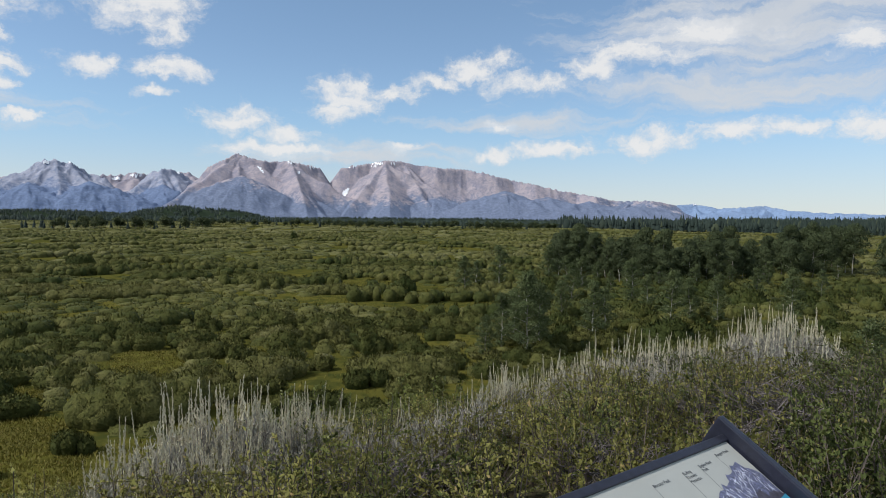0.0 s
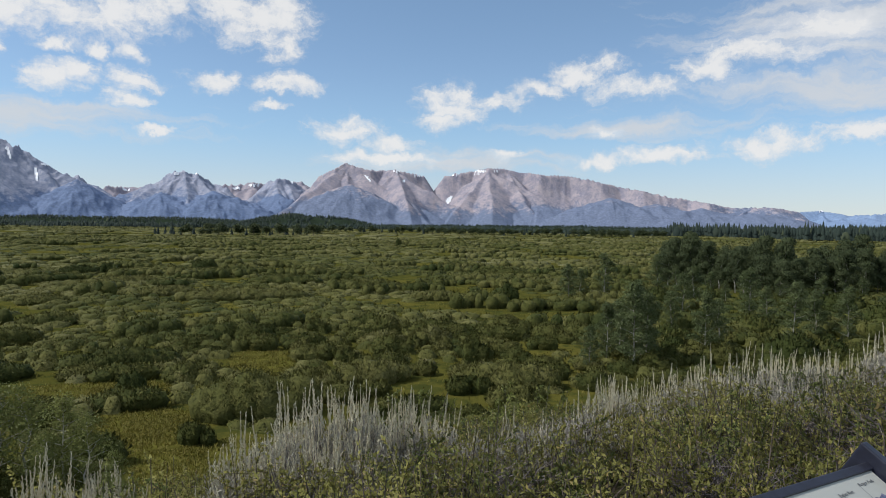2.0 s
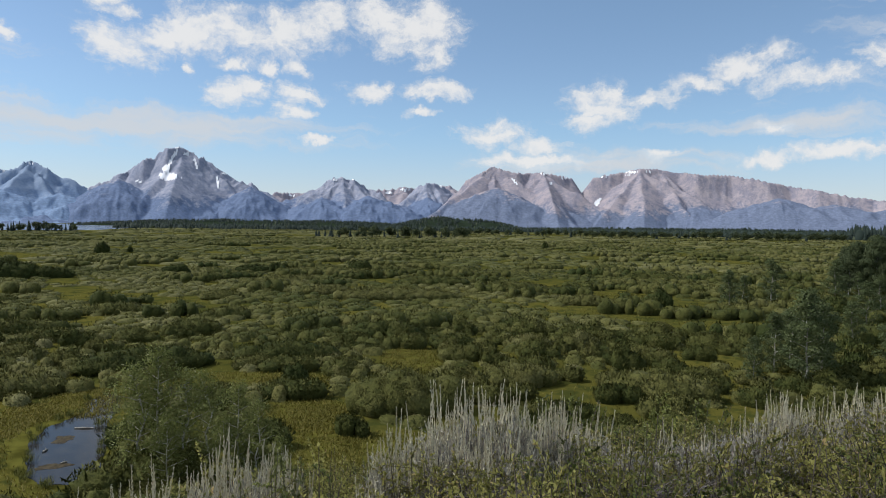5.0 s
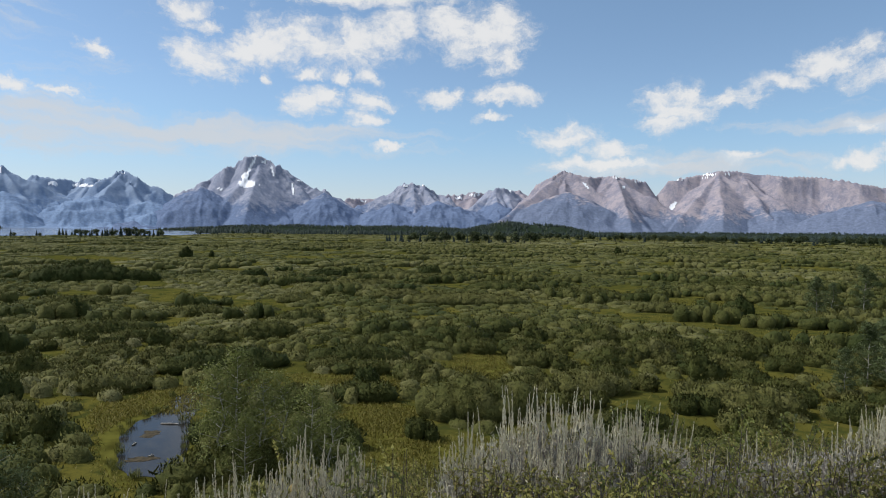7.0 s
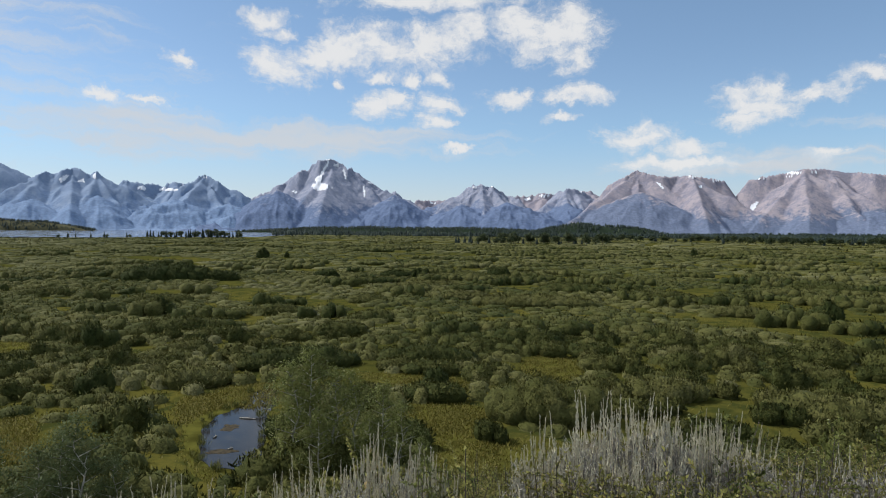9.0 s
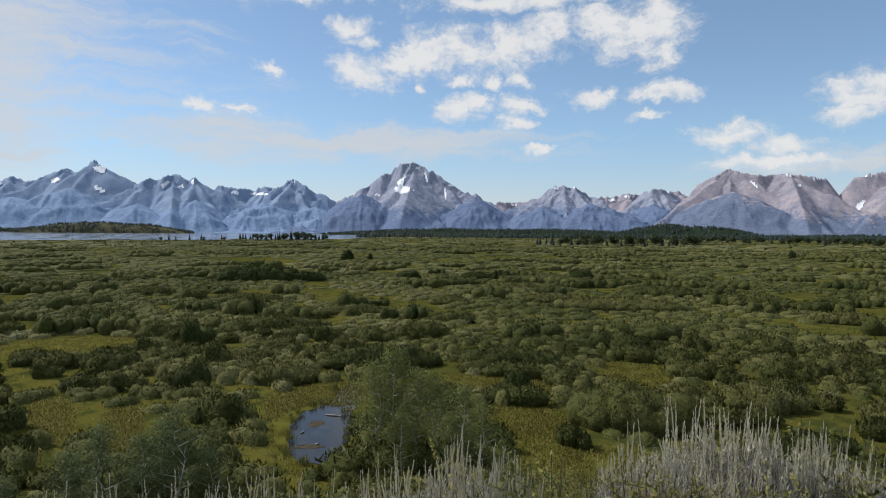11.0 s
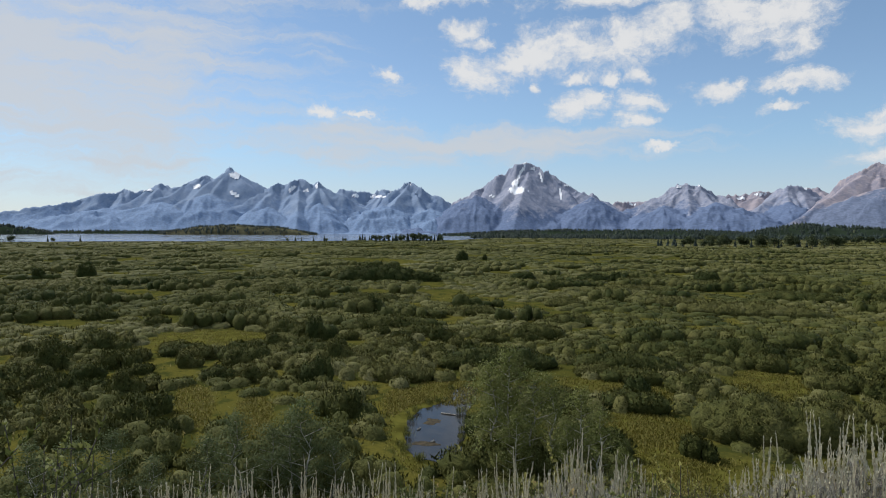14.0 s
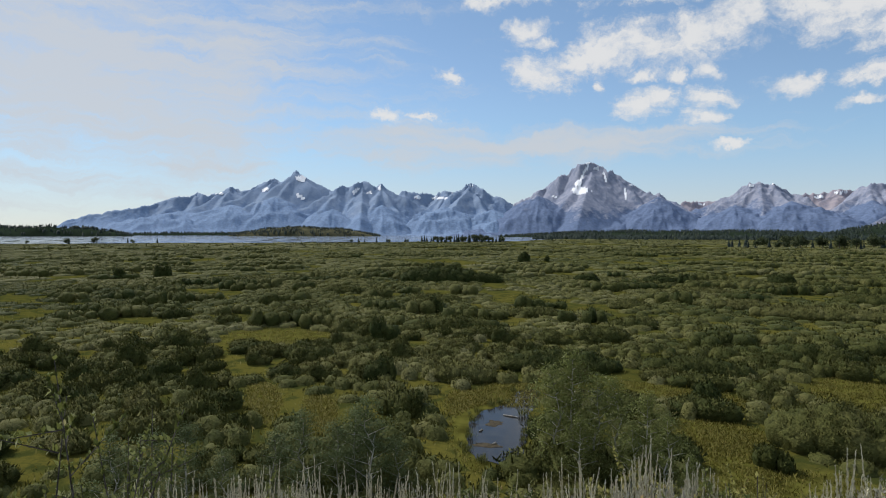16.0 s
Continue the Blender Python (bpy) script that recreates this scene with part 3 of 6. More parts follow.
        if len(pick) == 0:
            continue
        used, inv = np.unique(pick, return_inverse=True)
        W = V[used]
        W = W - np.stack([W[:, 0], W[:, 1], W[:, 2] * 0 - 900], -1) / 4000 * 3.0
        build(name, W, inv.reshape(-1, 4), SNOW, parent=top, label="white summer snow in a gully", smooth=True)
    return top


mountain("hazy blue range with a sharp tall central spire", 4150, ROCK_HAZE_BLUE,
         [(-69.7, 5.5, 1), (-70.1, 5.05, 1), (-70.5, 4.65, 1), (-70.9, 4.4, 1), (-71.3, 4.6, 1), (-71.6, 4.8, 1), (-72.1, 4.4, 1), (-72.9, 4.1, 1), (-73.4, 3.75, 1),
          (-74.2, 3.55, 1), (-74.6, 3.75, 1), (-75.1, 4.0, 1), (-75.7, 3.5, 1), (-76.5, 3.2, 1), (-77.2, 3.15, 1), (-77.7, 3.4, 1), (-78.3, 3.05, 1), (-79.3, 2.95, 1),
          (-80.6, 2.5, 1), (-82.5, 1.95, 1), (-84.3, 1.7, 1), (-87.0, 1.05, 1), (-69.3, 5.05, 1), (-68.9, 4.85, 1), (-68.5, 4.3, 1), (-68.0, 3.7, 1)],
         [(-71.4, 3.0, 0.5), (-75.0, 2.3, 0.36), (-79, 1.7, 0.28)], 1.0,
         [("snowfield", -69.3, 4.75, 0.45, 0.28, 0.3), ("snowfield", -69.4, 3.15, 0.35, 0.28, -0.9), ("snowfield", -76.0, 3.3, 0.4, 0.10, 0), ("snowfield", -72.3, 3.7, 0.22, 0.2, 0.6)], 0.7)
mountain("haze-blue double-topped rocky mountain", 3950, ROCK_HAZE_BLUE,
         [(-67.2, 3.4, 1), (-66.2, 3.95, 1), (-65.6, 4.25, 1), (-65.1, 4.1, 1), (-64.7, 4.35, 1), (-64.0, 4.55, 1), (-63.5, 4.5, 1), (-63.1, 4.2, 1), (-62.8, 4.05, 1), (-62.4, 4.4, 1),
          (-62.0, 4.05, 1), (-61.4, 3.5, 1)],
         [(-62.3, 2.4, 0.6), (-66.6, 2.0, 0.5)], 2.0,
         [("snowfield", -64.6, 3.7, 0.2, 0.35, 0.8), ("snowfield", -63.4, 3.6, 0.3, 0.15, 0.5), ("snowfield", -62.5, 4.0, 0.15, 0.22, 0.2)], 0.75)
mountain("haze-blue ridge with small snowy cirques", 4200, ROCK_HAZE_BLUE,
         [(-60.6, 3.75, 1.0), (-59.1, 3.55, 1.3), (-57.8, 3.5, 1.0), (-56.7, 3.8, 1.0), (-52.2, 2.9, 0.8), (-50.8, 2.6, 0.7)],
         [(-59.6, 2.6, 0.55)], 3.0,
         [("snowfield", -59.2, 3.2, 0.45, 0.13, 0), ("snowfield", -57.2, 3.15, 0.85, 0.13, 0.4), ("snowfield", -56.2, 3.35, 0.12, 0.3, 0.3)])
mountain("pointed haze-blue rocky peak", 3980, ROCK_HAZE_BLUE,
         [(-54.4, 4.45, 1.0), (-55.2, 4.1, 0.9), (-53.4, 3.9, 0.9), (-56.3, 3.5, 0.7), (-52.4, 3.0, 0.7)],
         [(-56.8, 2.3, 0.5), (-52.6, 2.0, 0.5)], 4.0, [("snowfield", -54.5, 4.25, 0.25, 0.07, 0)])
mountain("broad grey granite massif with a flat top and small glaciers", 3950, ROCK_GREY_HAZED,
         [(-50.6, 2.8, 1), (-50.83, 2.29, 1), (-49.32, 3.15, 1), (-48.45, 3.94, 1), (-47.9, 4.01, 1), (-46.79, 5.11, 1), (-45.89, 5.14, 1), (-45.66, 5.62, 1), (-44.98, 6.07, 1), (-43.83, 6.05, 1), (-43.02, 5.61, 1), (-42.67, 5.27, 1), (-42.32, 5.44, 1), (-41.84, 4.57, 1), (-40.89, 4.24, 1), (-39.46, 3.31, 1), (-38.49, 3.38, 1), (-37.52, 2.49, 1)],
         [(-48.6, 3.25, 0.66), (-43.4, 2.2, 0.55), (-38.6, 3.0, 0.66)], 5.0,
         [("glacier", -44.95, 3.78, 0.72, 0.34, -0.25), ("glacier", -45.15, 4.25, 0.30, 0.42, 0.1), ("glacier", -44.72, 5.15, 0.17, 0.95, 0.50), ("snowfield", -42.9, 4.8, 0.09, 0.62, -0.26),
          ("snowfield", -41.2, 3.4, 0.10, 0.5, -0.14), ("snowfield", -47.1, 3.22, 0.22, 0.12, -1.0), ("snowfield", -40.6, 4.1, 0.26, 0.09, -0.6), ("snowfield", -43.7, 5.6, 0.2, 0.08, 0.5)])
mountain("distant pale rocky ridge with snow patches", 4550, ROCK_PINK_HAZED,
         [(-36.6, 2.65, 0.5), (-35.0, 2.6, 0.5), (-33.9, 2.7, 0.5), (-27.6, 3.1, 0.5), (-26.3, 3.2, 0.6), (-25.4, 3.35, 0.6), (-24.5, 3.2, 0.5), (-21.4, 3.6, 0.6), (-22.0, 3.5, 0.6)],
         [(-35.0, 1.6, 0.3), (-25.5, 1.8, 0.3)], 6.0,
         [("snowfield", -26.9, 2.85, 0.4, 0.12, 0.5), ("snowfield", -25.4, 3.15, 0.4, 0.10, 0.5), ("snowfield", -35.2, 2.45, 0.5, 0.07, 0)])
mountain("rounded dark grey rocky dome", 3900, ROCK_GREY_HAZED,
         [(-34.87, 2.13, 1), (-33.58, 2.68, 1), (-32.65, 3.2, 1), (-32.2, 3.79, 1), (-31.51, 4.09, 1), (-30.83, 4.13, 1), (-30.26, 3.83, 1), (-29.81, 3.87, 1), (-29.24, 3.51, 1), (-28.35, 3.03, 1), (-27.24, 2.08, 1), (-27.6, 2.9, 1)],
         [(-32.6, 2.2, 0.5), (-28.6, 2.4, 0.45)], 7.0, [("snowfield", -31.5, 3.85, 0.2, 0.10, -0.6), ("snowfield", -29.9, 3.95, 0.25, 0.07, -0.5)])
mountain("small dark grey crag between larger peaks", 4100, ROCK_GREY_HAZED,
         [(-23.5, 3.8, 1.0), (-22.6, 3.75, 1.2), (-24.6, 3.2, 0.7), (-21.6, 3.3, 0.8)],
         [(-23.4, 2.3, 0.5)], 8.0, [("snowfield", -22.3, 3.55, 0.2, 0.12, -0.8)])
mountain("long pinkish rocky mountain with one pointed summit", 3950, ROCK_PINK_HAZED,
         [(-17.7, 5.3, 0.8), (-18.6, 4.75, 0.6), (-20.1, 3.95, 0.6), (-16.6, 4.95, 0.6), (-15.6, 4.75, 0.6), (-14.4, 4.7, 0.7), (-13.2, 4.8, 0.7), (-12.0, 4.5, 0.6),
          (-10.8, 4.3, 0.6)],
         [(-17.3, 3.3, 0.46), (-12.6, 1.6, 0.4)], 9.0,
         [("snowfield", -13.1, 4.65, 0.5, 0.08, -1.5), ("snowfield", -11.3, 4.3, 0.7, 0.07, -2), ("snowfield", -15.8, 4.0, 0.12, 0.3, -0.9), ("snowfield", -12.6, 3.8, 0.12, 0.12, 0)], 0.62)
mountain("long pinkish ridge sinking to low haze-blue hills", 4050, ROCK_PINK_HAZED,
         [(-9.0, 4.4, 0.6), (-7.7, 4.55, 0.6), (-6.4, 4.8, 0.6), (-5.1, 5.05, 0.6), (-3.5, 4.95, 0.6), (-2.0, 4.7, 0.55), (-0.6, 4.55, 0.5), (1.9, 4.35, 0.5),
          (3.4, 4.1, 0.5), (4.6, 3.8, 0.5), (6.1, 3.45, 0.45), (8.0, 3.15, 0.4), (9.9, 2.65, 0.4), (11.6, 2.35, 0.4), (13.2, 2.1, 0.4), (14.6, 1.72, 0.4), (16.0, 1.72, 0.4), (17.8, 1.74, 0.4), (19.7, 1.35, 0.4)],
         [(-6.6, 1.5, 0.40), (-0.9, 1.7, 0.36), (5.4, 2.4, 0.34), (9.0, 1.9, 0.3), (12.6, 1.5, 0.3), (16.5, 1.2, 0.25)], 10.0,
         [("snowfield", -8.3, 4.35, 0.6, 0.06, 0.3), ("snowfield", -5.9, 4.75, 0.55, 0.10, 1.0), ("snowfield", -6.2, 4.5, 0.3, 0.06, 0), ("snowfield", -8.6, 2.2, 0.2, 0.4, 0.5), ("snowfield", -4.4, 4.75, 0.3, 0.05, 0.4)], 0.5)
mountain("low far haze-blue hills", 4500, ROCK_HAZE_BLUE,
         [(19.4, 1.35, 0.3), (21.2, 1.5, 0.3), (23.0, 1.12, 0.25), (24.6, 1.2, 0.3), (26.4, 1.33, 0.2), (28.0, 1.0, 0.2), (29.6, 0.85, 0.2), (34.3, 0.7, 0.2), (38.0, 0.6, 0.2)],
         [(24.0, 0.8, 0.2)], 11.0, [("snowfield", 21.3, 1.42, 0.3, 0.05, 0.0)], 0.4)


# ======== plants ========
def leaf_shell(heap, r, lobes, n, size, up=0.7, inner=0.55, spray=False, wide=1.0):
    """Leaves spread over a heap of rounded lobes (x, y, z, rx, rz)."""
    w = np.array([l[3] ** 2 for l in lobes])
    pick = r.choice(len(lobes), n, p=w / w.sum())
    L = np.array(lobes)[pick]
    D = unit(r.normal(size=(n, 3)))
    D[:, 2] = np.where(D[:, 2] < -0.2, -D[:, 2], D[:, 2])
    rad = inner + (1 - inner) * r.random((n, 1)) ** 0.5
    bump = 0.8 + 0.4 * fbm(D * 2.5 + L[:, :3], 2)[:, None]
    P = L[:, :3] + D * rad * bump * np.stack([L[:, 3], L[:, 3], L[:, 4]], -1)
    P[:, 2] = np.maximum(P[:, 2], 0.03)
    G = D * 0.25 + r.normal(size=(n, 3)) * 0.6 + [0, 0, up]
    if spray:
        R = np.stack([L[:, 3], L[:, 3], L[:, 4]], -1)
        shell = inner + (1.04 - inner) * r.random((n, 1)) ** 0.4
        P = L[:, :3] + D * R * shell
        P[:, 2] = np.maximum(P[:, 2], 0.02)
        N = unit(D / R)
        G = np.array([0, 0, 1.0]) - N[:, 2:] * N + r.normal(size=(n, 3)) * 0.55
        G = unit(G - (G * N).sum(1, keepdims=True) * N) + N * (0.35 + 0.5 * r.random((n, 1)))
        soft_normal = unit(N + [0, 0, 0.10] + r.normal(size=(n, 3)) * 0.36)
        blades(heap, P - unit(G) * size * 0.4, G, size * (0.7 + 0.6 * r.random(n)), size * wide * (0.48 + 0.28 * r.random(n)), r, N, soft_normal)
        return
    leaves(heap, P, G, size * (0.7 + 0.6 * r.random(n)), size * (0.40 + 0.24 * r.random(n)), r, D + [0, 0, 0.25], unit(D + [0, 0, 0.3] + r.normal(size=(n, 3)) * 0.45))


def dome(heap, r, lobes, seg=7, rings=3, scale=0.8):
    """Rounded inner mass of a bush, so that one cannot see through it."""
    for x, y, z, rx, rz in lobes:
        t = np.arange(seg) * 2 * np.pi / seg + r.random()
        V, N = [], []
        for i in range(rings):
            p = i / rings * np.pi / 2
            w = scale * (0.93 + 0.12 * r.random(seg))
            V.append(np.stack([x + rx * w * np.cos(t) * np.cos(p), y + rx * w * np.sin(t) * np.cos(p), z * (i > 0) + rz * w * np.sin(p)], -1))
            N.append(np.stack([np.cos(t) * np.cos(p), np.sin(t) * np.cos(p), t * 0 + np.sin(p) + 0.05], -1))
        V = np.concatenate(V + [[[x, y, z + rz * scale]]])
        N = np.concatenate(N + [[[0, 0, 1.0]]])
        Q = [[i * seg + j, i * seg + (j + 1) % seg, (i + 1) * seg + (j + 1) % seg, (i + 1) * seg + j] for i in range(rings - 1) for j in range(seg)]
        T = [[(rings - 1) * seg + j, (rings - 1) * seg + (j + 1) % seg, rings * seg] for j in range(seg)]
        heap.add(V, Q, T, unit(N))


def canopy(heap, r, L, tone, seg, levels, per, size, wide=1.0, core=0.90):
    """Rounded willow clumps (x, y, radius, height, foot height) with steep sides, clad in short upright leaf sprays."""
    L, tone = np.asarray(L, float), np.asarray(tone, float)
    n = len(L)
    x, y, rad, h, z0 = (L[:, i][:, None] for i in range(5))
    t = np.arange(seg) * 2 * np.pi / seg + r.random((n, 1)) * 6
    V, N = [], []
    for f, z, up in levels:
        w = f * rad * core * (0.78 + 0.36 * r.random((n, seg)))
        V.append(np.stack([x + w * np.cos(t), y + w * np.sin(t), z0 + h * z * core * (0.88 + 0.24 * r.random((n, seg)))], -1))
        N.append(np.stack([np.cos(t), np.sin(t), t * 0 + up], -1))
    top = np.concatenate([x, y, z0 + h * 0.97 * core], 1)[:, None]
    V = np.concatenate(V + [top], 1)
    N = np.concatenate(N + [top * 0 + [0, 0, 1.0]], 1)
    m, k = V.shape[1], len(levels)
    Q = np.array([[i * seg + j, i * seg + (j + 1) % seg, (i + 1) * seg + (j + 1) % seg, (i + 1) * seg + j] for i in range(k - 1) for j in range(seg)])
    T = np.array([[(k - 1) * seg + j, (k - 1) * seg + (j + 1) % seg, m - 1] for j in range(seg)])
    step = np.arange(n)[:, None, None] * m
    heap.add(V, (Q + step).reshape(-1, 4), (T + step).reshape(-1, 3), unit(N).reshape(-1, 3), np.repeat(tone, m))
    share = L[:, 2] * (L[:, 2] + L[:, 3])
    pick = r.choice(n, int(per * n), p=share / share.sum())
    P = L[pick]
    D = unit(r.normal(size=(len(P), 3)))
    D[:, 2] = np.where(D[:, 2] < -0.45, -D[:, 2], D[:, 2])
    R = np.stack([P[:, 2], P[:, 2], P[:, 3] * np.where(D[:, 2] > 0, 0.56, 0.40)], -1)
    C = np.stack([P[:, 0], P[:, 1], P[:, 4] + P[:, 3] * 0.42], -1)
    S = C + D * R * (0.84 + 0.26 * r.random((len(P), 1)) ** 0.8) * (0.86 + 0.28 * fbm(D * 2.2 + P[:, :3], 2)[:, None])
    S[:, 2] = np.maximum(S[:, 2], P[:, 4] + 0.03)
    M = unit(D / R)
    G = np.array([0, 0, 1.5]) - M[:, 2:] * M + r.normal(size=M.shape) * 0.6
    G = unit(G) + M * 0.55
    l = size * (0.7 + 1.0 * r.random(len(P)) ** 2)
    blades(heap, S - unit(G) * size * 0.35, G, l, l * wide * (0.30 + 0.22 * r.random(len(P))), r, M, unit(M + r.normal(size=M.shape) * 0.42))
    heap.tones[-1] = np.repeat(np.clip(tone[pick] + 0.08 * r.normal(size=len(P)), 0, 1), 3)


FINE = ((0.78, 0.0, -0.35), (1.0, 0.30, -0.05), (0.96, 0.55, 0.45), (0.70, 0.83, 1.3))
LOW = ((1.0, 0.0, 0.7), (0.80, 0.62, 1.0), (0.45, 0.88, 2.0))
COARSE = ((0.86, 0.0, -0.3), (1.0, 0.42, 0.1), (0.72, 0.80, 1.2))


def clump_lobes(r, width, depth, height):
    """Lobes that fill a long low clump: x across, y in depth."""
    n = max(7, int(width * depth * 1.5))
    a, q = r.random(n) * 6.283, np.sqrt(r.random(n))
    rad = np.clip(depth * (0.24 + 0.12 * r.random(n)), 0.35, 1.5)
    h = height * (0.66 + 0.34 * r.random(n)) * (1 - 0.34 * q ** 3)
    return np.stack([q * np.cos(a) * np.maximum(width / 2 - rad, 0.1), q * np.sin(a) * np.maximum(depth / 2 - rad, 0.1), rad, h, h * 0 - 0.03], -1)


def willow_bush(seed, width, height, per, size, mat=None, label="rounded green willow bush on the flats", depth=None, name="willow_bush", tone=None):
    r = np.random.default_rng(seed)
    L = clump_lobes(r, width, depth or width * 0.62, height)
    ob = new(name)
    H = Heap()
    tone = r.random() if tone is None else tone
    canopy(H, r, L, np.clip(tone + 0.07 * r.normal(size=len(L)), 0, 1), 9, FINE, per, size)
    H.done("crown", mat or WILLOW, ob)
    B = Heap()
    k = 9
    tip = np.stack([L[:k, 0], L[:k, 1], L[:k, 3] * 0.8], -1)
    base = np.concatenate([tip[:, :2] * 0.6, np.zeros((len(tip), 1))], 1) + r.normal(size=tip.shape) * [0.1, 0.1, 0]
    stems(B, base, tip, 0.03, 0.008)
    B.done("branch", TWIG, ob)
    return tagged(ob, label, "bush")


def place(ob, x, y, z, turn=0.0, s=1.0, sz=None):
    ob.matrix_basis = Matrix.LocRotScale((x, y, z), Euler((0, 0, turn)), (s, s, sz or s))
    return ob


def put_copy(ob, x, y, z, turn=0.0, s=1.0, sz=None):
    c = copy_thing(ob, pose(x, y, z))
    return place(c, x, y, z, turn, s, sz)


def sedge_clearing(x, y):
    """True where open sedge meadow or water keeps the willows away."""
    az, d = np.degrees(np.arctan2(x, y)), np.hypot(x, y)
    hit = np.zeros(np.shape(x), bool)
    for ca, cd, wa, wd in CLEARINGS:
        hit |= np.hypot((az - ca) / wa, (d - cd) / wd) < 1 + 0.5 * (fbm(flat3(x, y, 3.0), 2) - 0.5)
    return hit


CLEARINGS = [(-52.5, 32.4, 3.9, 5.6), (-51.0, 40.5, 3.0, 3.0), (-55.0, 38.0, 1.8, 3.2), (-41.0, 42.6, 6.0, 2.6), (-35.0, 41.5, 3.0, 2.6), (-32.8, 30.0, 3.0, 6.0), (-26.0, 27.5, 6.5, 3.4), (-19.0, 29.0, 3.5, 3.0),
             (-24.7, 47.8, 2.6, 4.6), (-71.4, 64.0, 4.2, 5.0), (-72.8, 40.0, 1.4, 4.5), (-68.0, 36.5, 1.3, 4.0),
             (-34.0, 34.5, 3.6, 2.8), (-6.5, 99.0, 2.4, 5.0)]
GROVE = [(10.0, 116), (15.5, 110), (20.1, 108), (24.4, 118), (28.4, 130), (33.2, 147)]

# thickets that stand out of the flats: azimuth, distance, width, height, tone
HEDGES_NEAR = [(-64.8, 64, 5.8, 1.9, .4), (-40.5, 70, 6.2, 1.5, .5), (-56.0, 65, 12.0, 1.7, .25), (-46.7, 46.5, 9.5, 1.75, .05), (-36.2, 46.3, 9.3, 1.75, .05), (-61.1, 34.5, 3.4, 1.9, .3), (-55.5, 42.5, 5.7, 1.5, .45),
               (-14.2, 52, 4.8, 1.4, .8), (-27.3, 55.5, 8.1, 1.85, .1), (-8.2, 56.5, 4.1, 1.3, .5), (-20.2, 47, 4.7, 1.4, .6), (-3.1, 38.5, 7.6, 1.8, .55), (-4.6, 49, 6.0, 1.4, .4), (0.5, 60, 2.6, 1.25, .1),
               (-43.2, 60.5, 6.4, 1.5, .35), (-10.2, 52.5, 4.2, 1.9, .6), (-68.5, 50, 4.6, 1.5, .3), (-15.0, 39.5, 6.0, 1.6, .7)]
HEDGES_FAR = [(-48.9, 77, 8.0, 1.4, .5), (-69.5, 82, 7.3, 1.2, .35), (-79.7, 81.6, 5.0, 1.3, .15), (-75.6, 74, 4.0, 1.3, .2), (-15.9, 98, 13.0, 1.8, .45), (-26.2, 85, 18.4, 1.8, .75), (-22.8, 106, 13.0, 2.0, .3),
              (-3.9, 128, 12.3, 1.7, .3), (-32.0, 93, 8.0, 1.5, .65), (-40.8, 88, 7.0, 1.4, .4), (-9.5, 84, 9.0, 1.5, .7), (-58.0, 92, 10.0, 1.5, .4), (-35.5, 112, 12.0, 1.5, .55), (-66.0, 108, 9.0, 1.6, .3)]
r = np.random.default_rng(12)
taken = []
for i, (az, d, w, h, tone) in enumerate(HEDGES_NEAR + HEDGES_FAR):
    dep = min(w * 0.6, 2.2 + 0.12 * w + 0.008 * d)
    b = willow_bush(800 + i, w, h, 210 if d < 62 else 110, 0.165 if d < 62 else 0.23, WILLOW, "long low thicket of willow on the flats", dep, "willow_thicket", tone)
    x, y = polar(az, d + dep / 2)
    place(b, x, y, 0, -radians(az) + 0.12 * r.normal())
    tagged(b, group="willow thickets on the flats")
    taken += [(*polar(az + math.degrees(u * w / d), d + dep / 2), dep * 0.45) for u in (-0.35, -0.12, 0.12, 0.35)]

# a broad old willow beside the meadow, and single bushes that stand out
big = willow_bush(140, 7.6, 2.75, 330, 0.13, label="large spreading grey-green willow beside the meadow", depth=3.6, tone=0.62)
place(big, *polar(-24.9, 34.6), 0, radians(24))
small = willow_bush(141, 2.2, 1.2, 260, 0.13, label="small dark green willow at the meadow's edge", tone=0.1)
place(small, *polar(-30.1, 30.8), 0)
taken += [(*polar(-24.9 + u, 34.6), 2.0) for u in (-4, 0, 4)]
for az, d, w, h in ((-3.3, 88, 3.6, 2.6), (-57.9, 80, 3.0, 2.6), (-62.8, 61, 2.4, 2.6), (-29.3, 145, 6.0, 2.4), (-44.4, 135, 6.0, 2.2), (-38.5, 138, 7.0, 1.8),
                    (-36.6, 137, 3.2, 2.6), (-49.8, 232, 5.0, 4.0), (-47.8, 236, 3.0, 2.4), (-13.0, 288, 3.5, 4.0), (-80.4, 160, 4.5, 3.6), (-83.6, 156, 3.2, 3.0), (-62.5, 44, 3.0, 2.0), (-35.0, 41.0, 2.4, 1.5)):
    b = willow_bush(int(200 + az * 3 + d), w, h, 130, 0.13 + d * 0.0011, DARKBUSH, "single tall dark willow standing out of the flats", tone=0.3)
    place(b, *polar(az, d), 0, -radians(az))
thicket = willow_bush(170, 17.5, 3.7, 130, 0.30, DARKBUSH, "wide dark willow thicket on the flats", 7.0, tone=0.35)
place(thicket, *polar(-57.3, 134), 0, radians(57.3))
wing = willow_bush(171, 8.0, 2.3, 130, 0.30, DARKBUSH, "low dark willow clump beside a wider thicket", 4.0, tone=0.35)
place(wing, *polar(-53.2, 133), 0, radians(53))

